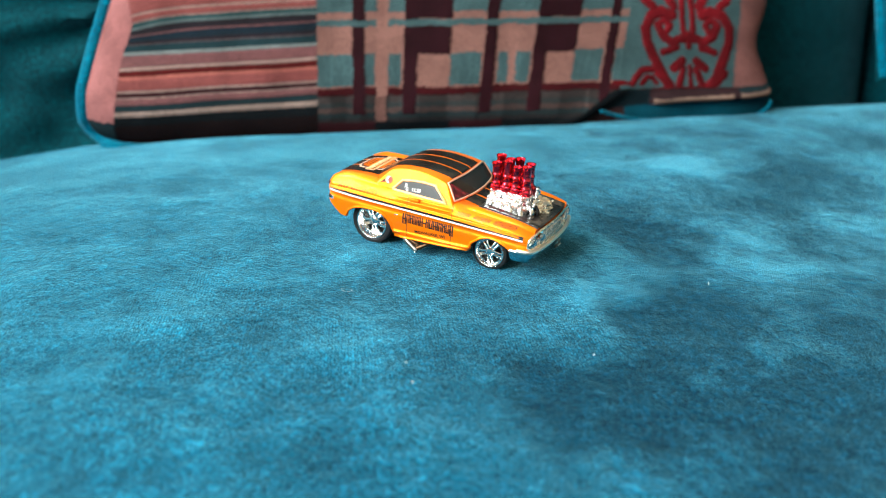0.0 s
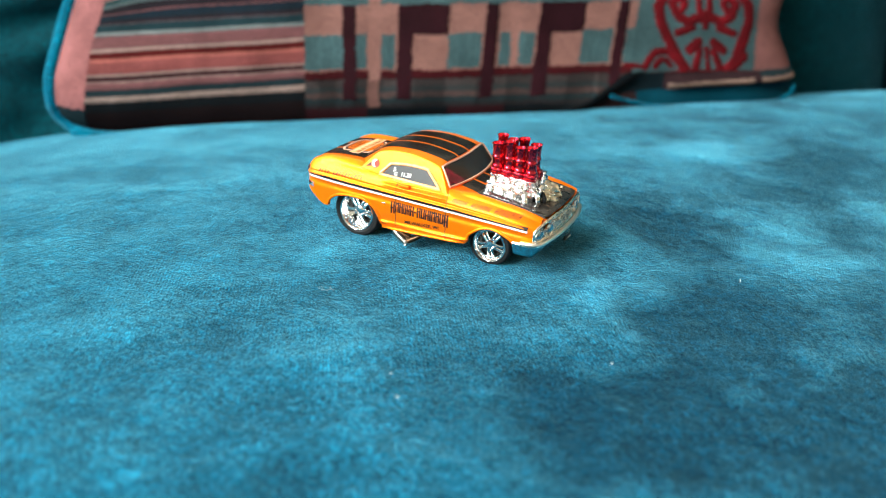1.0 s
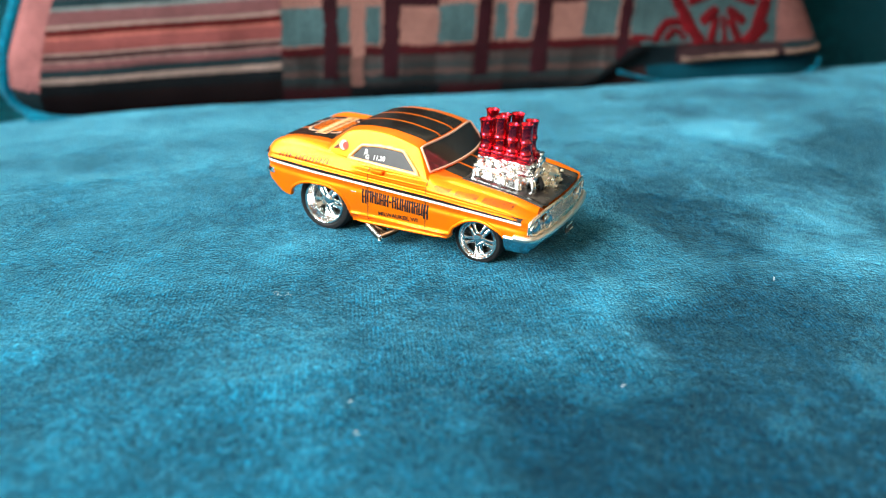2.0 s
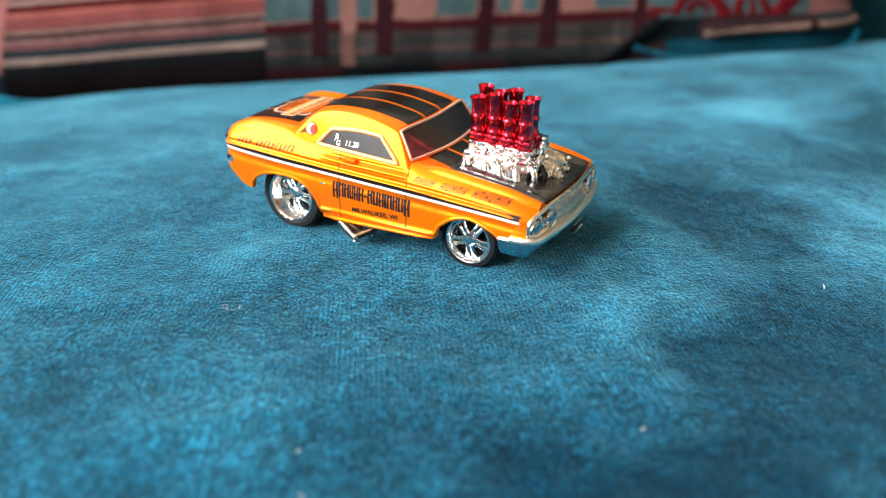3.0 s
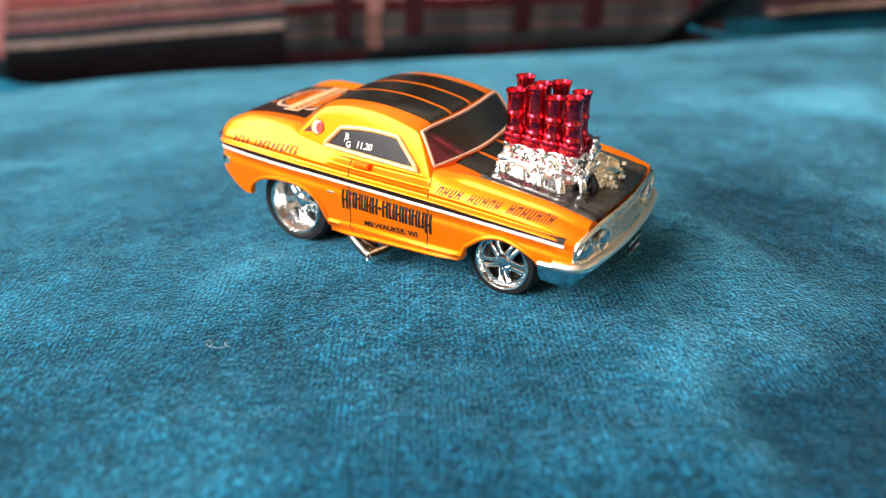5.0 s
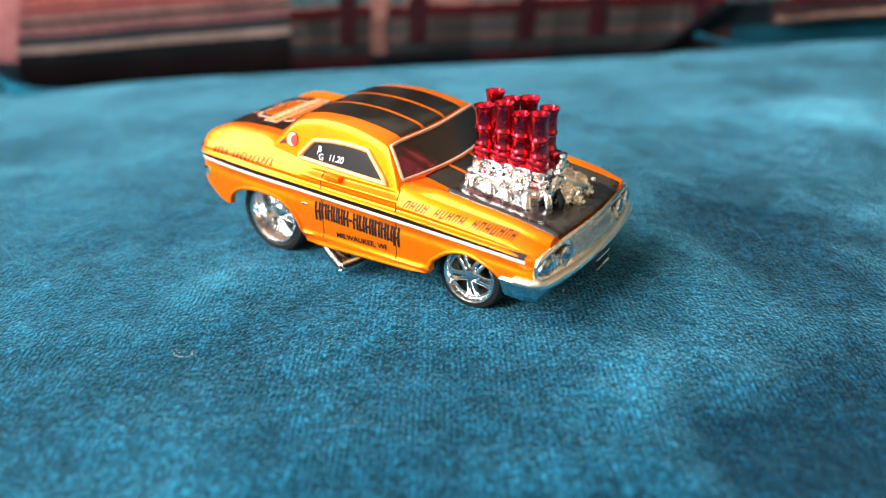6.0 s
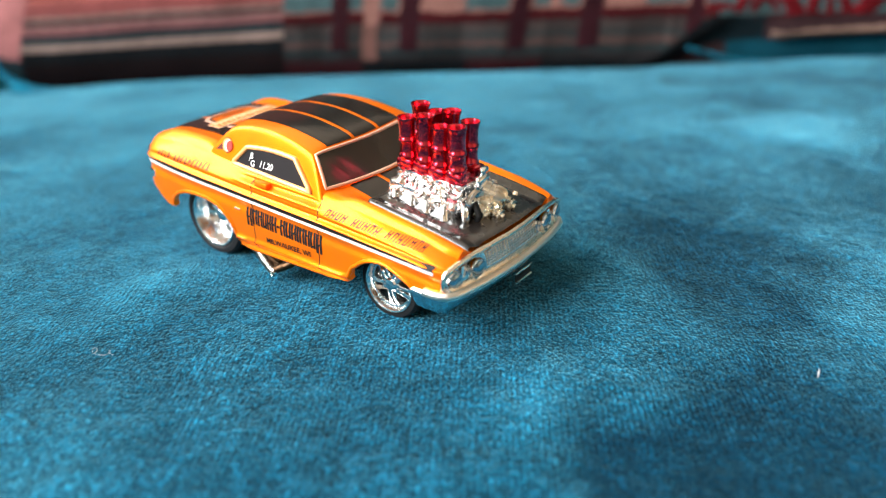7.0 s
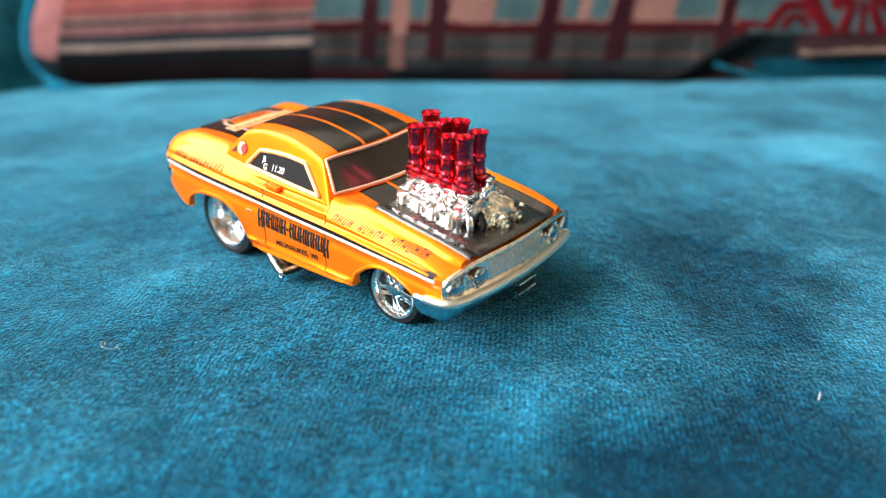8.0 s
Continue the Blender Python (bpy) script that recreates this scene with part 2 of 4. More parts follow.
slab("floor", -1600, 2100, -2700, 700, -550, -450, FLOORM)
slab("ceiling", -1600, 2100, -2700, 700, 1950, 2050, CEILM)
slab("wall_back", -1600, 2100, 600, 700, -450, 1950, WALLM)
slab("wall_front", -1600, 2100, -2700, -2600, -450, 1950, WALLM)
slab("wall_right", 2000, 2100, -2600, 600, -450, 1950, WARMWALL)
slab("wall_left_below", -1600, -1500, -2600, 600, -450, 400, WALLM)
slab("wall_left_above", -1600, -1500, -2600, 600, 1760, 1950, WALLM)
slab("wall_left_near", -1600, -1500, -2600, -1550, 400, 1760, WALLM)
window = tagged(new("window_1"), kind="structure")
for name, a in (("sill", (-1560, -1490, -1550, 600, 400, 430)), ("head", (-1560, -1510, -1550, 600, 1720, 1760)),
                ("jamb", (-1560, -1510, -1550, -1510, 430, 1720)), ("jamb", (-1560, -1510, 560, 600, 430, 1720)), ("mullion", (-1555, -1515, -20, 10, 430, 1720))):
    slab(name, *a, FRAMEM).parent = window


# ---- sofa ----
def seat_z(u, v):
    z = 0.9 - 0.6 * step(50, 130, v) + 0.25 * noise.noise((u / 45, v / 45, 3)) + 0.7 * noise.noise((u / 130, v / 130, 8)) * step(40, 90, math.hypot(u, v))
    if v > 50:
        z -= 7.5 * ((min(v, 185) - 50) / 120) ** 2
    z += 0.045 * u * step(20, 190, v)
    if u < -80:
        z -= 5.0 * ((-u - 80) / 100) ** 2 * step(-60, 150, v)
    if v > 185:
        z -= 16 * ((v - 185) / 22) ** 2
    if v < -190:
        z -= 95 * (1 - math.sqrt(max(0, 1 - ((-v - 190) / 130) ** 2)))
    return z


sofa = tagged(new("sofa"), "teal blue velvet sofa with brushed nap and loose back cushions", "sofa")
# Nap patches with painted light and shade: centre, radii, strength; raised, then laid flat
RAISED_LIT = [(33, -45, 4, 28, 0.17), (105, 80, 28, 16, 0.32), (100, -28, 24, 8, 0.2), (150, 13, 16, 12, 0.16), (-40, -14, 7, 15, 0.22), (-100, 46, 22, 6, 0.12), (42, -14, 17, 14, 0.24), (95, -11, 26, 25, 0.14),
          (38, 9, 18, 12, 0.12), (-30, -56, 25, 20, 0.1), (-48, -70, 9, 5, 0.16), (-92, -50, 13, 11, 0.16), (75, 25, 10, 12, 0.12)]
LAID_SHADED_A = [(-114, 64, 26, 12, 0.18), (45, -96, 52, 34, 0.16), (72, 8, 20, 18, 0.2), (55, -62, 18, 13, 0.2), (82, -120, 44, 26, 0.18), (-5, -42, 34, 22, 0.1), (115, -85, 44, 34, 0.17), (115, 35, 48, 50, 0.1)]
LAID_SHADED_B = [(170, 90, 60, 60, 0.08), (58, -48, 17, 20, 0.16), (132, -45, 30, 24, 0.14), (60, 4, 14, 22, 0.14), (10, -92, 24, 20, 0.14), (-20, 40, 30, 12, 0.08), (74, -12, 26, 26, 0.13), (60, -56, 18, 20, 0.1)]


def nap_and_shade_at(u, v):
    """Brushing of the pile, light against the hand, dark along it, and painted shade."""
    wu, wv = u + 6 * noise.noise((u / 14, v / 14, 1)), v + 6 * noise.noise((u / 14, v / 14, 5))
    # light painted in: brighter to the left, darker towards the right front
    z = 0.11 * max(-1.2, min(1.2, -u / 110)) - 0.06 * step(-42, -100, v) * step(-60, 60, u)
    for cu, cv, ru, rv, a in RAISED_LIT + [(*q[:4], -q[4]) for q in LAID_SHADED_A + LAID_SHADED_B]:
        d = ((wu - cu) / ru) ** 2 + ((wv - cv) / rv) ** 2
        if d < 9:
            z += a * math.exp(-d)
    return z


us = [-620 + 10.5 * k for k in range(40)] + [-200 + 2.2 * k for k in range(191)] + [228 + 15 * k for k in range(72)]
vs = [-319 + 7.4 * k for k in range(16)] + [-200 + 2.2 * k for k in range(182)] + [202 + 4 * k for k in range(6)]
nu, nv = len(us), len(vs)
v, f = sheet(lambda i, j: so(us[i], vs[j], seat_z(us[i], vs[j])) * 1000, nu, nv)
rim = [i * nv for i in range(nu)] + [(nu - 1) * nv + j for j in range(1, nv)] + [i * nv + nv - 1 for i in range(nu - 2, -1, -1)] + [j for j in range(nv - 2, 0, -1)]
k = len(v)
v += [Vector((v[r][0], v[r][1], -170)) for r in rim]
f += [(rim[a], k + a, k + (a + 1) % len(rim), rim[(a + 1) % len(rim)]) for a in range(len(rim))]
f.append(tuple(k + a for a in range(len(rim))))
seat = part("seat", (v, f), SEAT, sofa, "teal velvet seat with brushed patches and painted light and shade", sharp=70)
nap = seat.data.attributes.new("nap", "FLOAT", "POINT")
nap.data.foreach_set("value", [nap_and_shade_at(pu, pv) for pu in us for pv in vs] + [0.0] * len(rim))


def rotu(shape):
    """A shape in sofa millimetres turned into the room."""
    vv, ff = shape
    return [so(*p) * 1000 for p in vv], ff


part("base", rotu(block(345, -40, -260, 1940, 560, 180, 12)), SEAT, sofa)
for u, w in ((-600, -290), (-600, 220), (1280, -290), (1280, 220)):
    part("leg", rotu(lathe([(0, -450), (18, -450), (26, -352), (0, -350)], 16)), WOODM, sofa).location = so(u, w, 0)
part("back_frame", rotu(block(345, 400, -60, 2090, 110, 580, 30, 3)), BACK_SHADED, sofa)
for u in (-690, 1375):
    part("armrest", rotu(block(u, 20, -85, 130, 660, 530, 40, 3)), SEAT, sofa)


def back_cushion(u0, u1, seed, wrinkle, round_off=6):
    n, m = 110, 90

    def p(i, j):
        a, b = -1 + 2 * i / (n - 1), -1 + 2 * j / (m - 1)
        pu = (u0 + u1) / 2 + (u1 - u0) / 2 * a
        bulge = (1 - abs(a) ** round_off) ** 0.5 * (1 - abs(b) ** 6) ** 0.5
        z = -120 + 380 * (b + 1) / 2
        fold = wrinkle * (math.sin((z * 0.11 + pu * 0.03) + 2.5 * noise.noise((pu / 60, z / 80, seed))) + 0.6 * math.sin(z * 0.21 - pu * 0.02 + seed)) * (0.35 + 0.65 * abs(noise.noise((pu / 50, z / 50, seed + 4))))
        # creases that run together behind the scatter cushion's corner
        du, dz = -150 - pu, z - 52
        if seed == 1 and du > 0:
            fold += 6.5 * math.sin(15 * math.atan2(dz, du) + 2 * noise.noise((pu / 40, z / 40, 7))) * math.exp(-math.hypot(du, dz) / 110) * min(1, du / 15)
        return so(pu, 300 - 70 * bulge + z * 0.2 - fold * bulge, z) * 1000

    a = sheet(p, n, m)
    b = sheet(lambda i, j: so(u0 + (u1 - u0) * i / 9, 330 + 0.2 * (-120 + 380 * j / 9), -120 + 380 * j / 9) * 1000, 10, 10, True)
    return Bag().add(*a).add(*b)


part("back_cushion", back_cushion(-560, 20, 1, 5.0), BACK_SHADED, sofa, "teal velvet back cushion with soft folds", sharp=80)
part("back_cushion", back_cushion(24, 320, 5, 1.2, 2.2), BACK_SHADED, sofa, "teal velvet back cushion, smooth", sharp=80)
part("back_cushion", back_cushion(324, 800, 9, 1.2), BACK_SHADED, sofa, "teal velvet back cushion, smooth", sharp=80)
part("back_cushion", back_cushion(804, 1290, 12, 1.2), BACK_SHADED, sofa, "teal velvet back cushion, smooth", sharp=80)


# ---- patchwork cushion ----
def edge_left(z):
    e = -175 + (13 * ((z - 8) / 47) ** 1.1 if z > 8 else 0)
    return e + (9 * ((-4 - z) / 12) ** 2 if z < -4 else 0)


def edge_right(z):
    return 198.5 - 5 * math.exp(-(((z - 34) / 12) ** 2)) + 3 * step(40, 60, z)


def face_v(u, z):
    """Depth of the cushion's front at a height: it leans back, and rounds off at its rim."""
    v = 166 + 0.6 * (z - 2)
    a, b = u - edge_left(z), edge_right(z) - u
    v += 15 * (1 - math.sqrt(max(0, 1 - (1 - min(a, 22) / 22) ** 2)))
    v += 13 * (1 - math.sqrt(max(0, 1 - (1 - min(b, 20) / 20) ** 2)))
    if z < 20:
        v += 0.004 * (20 - z) ** 2
    if z < 4:
        v += 0.022 * (4 - z) ** 2
    if z > 150:
        v += 0.012 * (z - 150) ** 2
    v += 2.2 * noise.noise((u / 70, z / 45, 2)) + 0.9 * noise.noise((u / 18, z / 25, 6))
    # the lower corner is folded under along a slanting crease
    fold = step(84 + 1.65 * z, 100 + 1.65 * z, u)
    v += 4 * fold * step(15, 3, z) - 2.5 * math.exp(-(((u - 86 - 1.65 * z) / 8) ** 2)) * step(24, 6, z)
    v -= 5 * math.exp(-(((z - 9 - 0.06 * (u - 140)) / 2.6) ** 2)) * step(124, 134, u) * fold
    return v


PINK, TEALG, MAROON, INKY = (0.205, 0.098, 0.082), (0.050, 0.088, 0.095), (0.018, 0.0035, 0.006), (0.0035, 0.005, 0.0065)
MAUVE, ROSE, CREAM, TEALD, CORAL = (0.138, 0.056, 0.058), (0.190, 0.053, 0.050), (0.260, 0.170, 0.150), (0.012, 0.028, 0.034), (0.074, 0.0025, 0.005)
BACKTEAL, GREYLINE, DUSK = (0.004, 0.045, 0.07), (0.150, 0.165, 0.165), (0.016, 0.012, 0.016)
# lower limit of each woven stripe, from the top down
STRIPES = [(51, ROSE), (50, CREAM), (47.2, ROSE), (46.6, CREAM), (44.7, (0.022, 0.048, 0.052)), (43.5, (0.085, 0.110, 0.112)), (40.3, DUSK), (39.6, MAUVE), (36.1, (0.009, 0.016, 0.024)), (34.3, DUSK),
           (33.7, (0.07, 0.05, 0.055)), (30.3, TEALD), (28.7, GREYLINE), (23.4, MAUVE), (21.9, CREAM), (19.2, (0.062, 0.006, 0.006)), (17.6, (0.31, 0.092, 0.075)), (12.6, ROSE), (11.6, CREAM), (9.6, (0.026, 0.006, 0.009)),
           # the last two limits paint the shade along the bottom edge
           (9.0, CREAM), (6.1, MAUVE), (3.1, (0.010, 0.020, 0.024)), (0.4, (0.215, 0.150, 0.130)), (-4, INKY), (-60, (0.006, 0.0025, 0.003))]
COLS = [(-36, -29.5), (-9, 16), (34, 40.5), (61, 84), (101, 106.5)]
# scroll motif: strokes of (across, height) in one half, with their half widths
STROKES_M = [(2.5, [(11.5, 14), (15, 20), (19, 27.4), (23.4, 36.4), (24.2, 43.9), (20.6, 49.8), (14.5, 52.2), (8.5, 50.4)]),
             (1.9, [(17.2, 45.3), (14.5, 39.6), (8.5, 36.8), (3.2, 39.4)]), (1.5, [(17.2, 45.3), (13.5, 48.2), (10.2, 45.2), (12, 42.6)]), (1.6, [(14.8, 31.8), (7, 34.4)]),
             (2.1, [(8.8, 24.2), (4, 27.6)]), (1.7, [(6.4, 16), (3.6, 23.6)]), (1.2, [(0, 16), (0, 25)]), (1.5, [(2.6, 38), (3.0, 50), (2.2, 62)]), (1.6, [(0, 35), (0, 41)]),
             (2.0, [(24, 58), (19.2, 54.6)]), (2.2, [(11, 60), (7.4, 54.6)])]
FOOT = [(1.5, [(33, 16.6), (30, 20.6), (26.2, 23.2), (20.4, 23.4), (16.4, 19.0)]), (1.1, [(27.4, 16.6), (24.6, 19.6), (21.4, 19.6), (19.2, 16.6)]), (0.9, [(43, 17.2), (33.5, 16.6)]),
        (1.6, [(35, 11.6), (24, 12.0), (12, 13.4), (-6, 13.6)]), (2.4, [(-11, 15.6), (-15.4, 18.4), (-19.2, 21.6)]), (1.4, [(-4, 12), (-9, 14)])]


def stroke_gap(x, y, strokes):
    """Distance from a place to the nearest stroke's edge."""
    best = 99.0
    for w, pts in strokes:
        for (ax, ay), (bx, by) in zip(pts, pts[1:]):
            dx, dy = bx - ax, by - ay
            t = min(1.0, max(0.0, ((x - ax) * dx + (y - ay) * dy) / (dx * dx + dy * dy)))
            best = min(best, math.hypot(x - ax - dx * t, y - ay - dy * t) - w)
    return best


def blend(a, b, t):
    return tuple(p + (q - p) * t for p, q in zip(a, b))


def weave(u, z):
    """Patchwork colour, shade painted low down, and pile height somewhere on its front."""
    wob = 0.7 * noise.noise((u / 9, z / 9, 1)) + 0.45 * noise.noise((u / 2.5, z / 2.5, 4)) + 0.6 * noise.noise((u / 1.1, z / 1.1, 7))
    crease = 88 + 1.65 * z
    # shade in the crease, painted near-black
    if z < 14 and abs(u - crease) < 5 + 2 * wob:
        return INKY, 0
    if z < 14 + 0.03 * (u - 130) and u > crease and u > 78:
        # folded corner: hollow with its shade painted dark, pale strip, plain underside
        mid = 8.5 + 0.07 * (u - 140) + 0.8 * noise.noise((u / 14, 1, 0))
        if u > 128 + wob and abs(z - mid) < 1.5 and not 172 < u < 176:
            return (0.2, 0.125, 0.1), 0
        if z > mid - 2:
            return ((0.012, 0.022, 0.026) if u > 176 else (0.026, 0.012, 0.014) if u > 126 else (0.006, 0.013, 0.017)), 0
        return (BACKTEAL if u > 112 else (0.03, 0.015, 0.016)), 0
    border = lerp(z, [(-2, -158), (27, -153.7), (40, -149), (48, -150), (58, -153)]) + 0.4 * wob
    if u < border:
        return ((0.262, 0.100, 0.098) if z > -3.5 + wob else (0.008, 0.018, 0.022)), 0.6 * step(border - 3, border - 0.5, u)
    if u < -54.5 + 0.5 * wob:
        zz = z - 0.062 * (u + 129.6) + 3.4 * math.exp(-(u + 148) / 14) * step(30, 40, z) + 0.35 * noise.noise((u / 30, z / 8, 2)) + 0.12 * wob
        for k, (lim, c) in enumerate(STRIPES):
            if zz > lim:
                t = step(0.0, 0.5, zz - lim)
                c = blend(STRIPES[min(k + 1, len(STRIPES) - 1)][1], c, 0.5 + 0.5 * t)
                up = STRIPES[k - 1][0] - zz if k else 9
                thread = 1 + 0.16 * math.sin(zz * 7.2) + 0.14 * noise.noise((u / 20, zz * 2.2, 9)) + 0.12 * noise.noise((u * 1.4, zz * 1.5, 3))
                return tuple(q * thread for q in c), 0.7 * min(1, up / 0.8, (zz - lim) / 0.8) * (1 if c[0] > 0.05 else 0.2)
        return INKY, 0
    if 104 < u:
        gap = min(stroke_gap(abs(u - 149), z, STROKES_M), stroke_gap(149 - u, z, FOOT)) - 0.5 * wob
        if gap < 0.3:
            # patchy wear at random; the red also gets lighter towards the top
            worn = 1 + 0.9 * max(0, noise.noise((u / 6, z / 6, 12))) + 0.6 * step(36, 56, z)
            return tuple(q * worn for q in CORAL), 1.6 * min(1, (0.3 - gap) / 1.2)
    if u > 174 + 0.2 * (z - 20) + wob:
        return (0.17, 0.072, 0.066), 0
    y = z - 0.026 * (u - 20) + wob
    x = u + (30 - z) * min(0.24, max(0, 0.0019 * (u + 40))) + wob
    thread = 1 + 0.10 * math.sin(u * 5.2 + 2 * noise.noise((u / 5, z / 5, 0))) + 0.22 * noise.noise((u * 1.1, z * 0.8, 3))
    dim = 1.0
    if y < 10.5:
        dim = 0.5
    # near-black bottom edge paints the shade where the cushion curves under
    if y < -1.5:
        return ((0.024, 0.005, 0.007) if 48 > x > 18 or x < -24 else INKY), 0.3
    for k, (a, b) in enumerate(COLS):
        wide = b - a > 12
        if wide and (30.5 < y < 44 or y > 47.5) and a < x < b:
            return tuple(q * thread for q in MAROON), 0.9
        a2, b2 = (a, a + 7.5) if wide else (a, b)
        if a2 < x < b2 and y > 2 and not 44 < y < 47:
            return tuple(q * thread * (1.25 if y < 30 else 1) for q in MAROON), 0.9
    if 11.6 < y < 15.2 and x < 112 and not -23.5 < x < -17.5:
        return tuple(q * thread for q in (0.040, 0.004, 0.006)), 0.9
    if 111 < x < 178:
        return tuple(c * 0.85 * thread for c in TEALG), 0.2
    # this column takes the same painted shade below the band
    if -23.5 < x < -17.5:
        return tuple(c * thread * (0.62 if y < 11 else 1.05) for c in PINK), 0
    if 44 < y < 47 or y > 50.5:
        return tuple(c * thread for c in TEALG), 0.3
    if 16 < y < 31 and (-56 < x < -24 or -17 < x < -10 or 16 < x < 33 or 42 < x < 48 or 52 < x < 60 or 84 < x < 100 or 107 < x < 111):
        return tuple(c * thread * (1.15 if noise.noise((x * 0.8, 0, 0)) > 0.2 else 0.95) for c in TEALG), 0.3
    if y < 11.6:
        # rows below the dark band, darkened with the shade above the seat
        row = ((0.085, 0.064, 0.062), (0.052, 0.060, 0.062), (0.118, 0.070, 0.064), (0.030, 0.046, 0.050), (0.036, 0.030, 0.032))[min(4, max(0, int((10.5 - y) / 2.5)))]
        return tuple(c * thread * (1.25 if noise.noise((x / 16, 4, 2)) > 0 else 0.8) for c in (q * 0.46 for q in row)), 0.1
    return tuple(c * thread for c in PINK), 0


cushion = tagged(new("patchwork_cushion"), "patchwork cushion of pink stripes, tartan and red scrolls on the sofa", "cushion")
zs = [-24 + 0.42 * j for j in range(206)] + [62.5 + 6 * j for j in range(1, 24)]
NU = 560
front, flat = [], []
for i in range(NU):
    for z in zs:
        u = edge_left(z) + (edge_right(z) - edge_left(z)) * i / (NU - 1)
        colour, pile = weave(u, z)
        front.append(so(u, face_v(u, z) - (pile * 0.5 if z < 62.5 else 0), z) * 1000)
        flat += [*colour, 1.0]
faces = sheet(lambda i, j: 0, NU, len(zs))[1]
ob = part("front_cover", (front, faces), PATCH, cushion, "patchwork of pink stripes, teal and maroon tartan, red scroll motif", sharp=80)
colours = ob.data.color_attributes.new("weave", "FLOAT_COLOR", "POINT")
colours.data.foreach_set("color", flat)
rear = sheet(lambda i, j: so(edge_left(-24 + 226 * j / 19) + (edge_right(-24 + 226 * j / 19) - edge_left(-24 + 226 * j / 19)) * i / 19,
                             face_v(edge_left(0), -24 + 226 * j / 19) + 1 + 45 * math.sin(math.pi * i / 19) * math.sin(math.pi * j / 19), -24 + 226 * j / 19) * 1000, 20, 20)
part("back_cover", rear, PIPING, cushion, "plain teal velvet back", sharp=80)
line = [so(edge_left(z) - 1.5, face_v(edge_left(z), z) - 1.0, z) * 1000 for z in [198 - 4 * k for k in range(53)]]
line += [so(edge_left(-10) + 3 + 6 * k, face_v(edge_left(-12) + 3 + 6 * k, -15) - 2, -15 - 3 * math.sin(min(1, k / 3) * 1.57)) * 1000 for k in range(60)]
part("piping", tube(line, 3.7, 12), PIPING, cushion, "bright teal corded edge", sharp=80)
line = [so(u, face_v(u, 1) - 2.2 + 1.5 * step(112, 140, u), lerp(u, [(97, 3.4), (104, 1.2), (112, -0.8), (120, -2.2), (150, -2.6), (185, -1.2), (192, 1.5)])) * 1000 for u in range(97, 193, 3)]
line += [so(195 + 0.3 * (z - 4), face_v(190, z) - 2, z) * 1000 for z in range(4, 10, 2)]
part("piping", tube(line, 1.0, 10), PIPING, cushion, "bright teal corded edge", sharp=80)

# plain teal cushion further along the sofa
second = tagged(new("teal_cushion"), "plain teal velvet scatter cushion with a corded edge", "cushion")


def second_v(a, b):
    return 205 - 45 * (1 - abs(a) ** 2.2) ** 0.6 * (1 - abs(b) ** 2.2) ** 0.6


shape = Bag().add(*sheet(lambda i, j: so(277 + 330 * i / 29, second_v(-1 + 2 * i / 29, -1 + 2 * j / 29) + 0.4 * (300 * j / 29), 12 + 300 * j / 29) * 1000, 30, 30))
shape.add(*sheet(lambda i, j: so(277 + 330 * i / 29, 206 + 0.4 * (300 * j / 29) + 30 * math.sin(math.pi * i / 29) * math.sin(math.pi * j / 29), 12 + 300 * j / 29) * 1000, 30, 30, True))
part("cover", shape, BACK_SHADED, second, sharp=80)
part("piping", tube([so(277 + 5 * ((z - 160) / 150) ** 2, 205 + 0.4 * (z - 12), z) * 1000 for z in range(14, 312, 6)], 3.4, 10), PIPING, second, "bright teal corded edge", sharp=80)


# ---- toy car: x forward, y to its left, millimetres ----
car = tagged(new("toy_car"), "orange die-cast toy muscle car with black stripes standing on the seat", "toy car")
WIDTH = [(-43.4, 15.4), (-42.6, 16.3), (-41, 17.0), (-34, 17.6), (-26, 17.8), (-18, 17.7), (-10, 17.6), (0, 17.5), (10, 17.4), (18, 17.4), (26, 17.4), (31, 17.3), (33.0, 17.0), (33.5, 16.5)]
BELT_Y = [(-43.4, 14.4), (-40, 14.7), (-34, 14.8), (-26, 14.9), (-18, 15.2), (-10, 15.3), (0, 15.2), (5, 14.9), (10, 14.7), (18, 14.7), (26, 14.6), (31, 14.4), (33.5, 14.0)]
BELT_Z = [(-43.4, 20.6), (-42.4, 21.6), (-40, 22.2), (-34, 22.7), (-26, 22.4), (-18, 21.8), (-10, 21.4), (0, 21.1), (5, 20.8), (10, 20.3), (18, 19.4), (26, 18.3), (31, 17.3), (33.5, 16.6)]
DECK_Z = [(-43.4, 21.4), (-41.5, 22.6), (-39, 23.2), (-36, 23.6), (-32, 23.8), (-28, 23.8), (-20, 23.0), (-10, 22.0), (0, 21.4), (5, 21.2), (9, 20.4), (11, 19.9), (20, 18.6), (32, 16.9), (33.5, 16.6)]


def bend(x, y):
    """How far the nose sweeps back towards the fenders."""
    return 0.007 * y * y * step(24.5, 33.5, x)


def stripe_z(x):
    return 18.35 - 3.25 * (x + 41) / 71.5


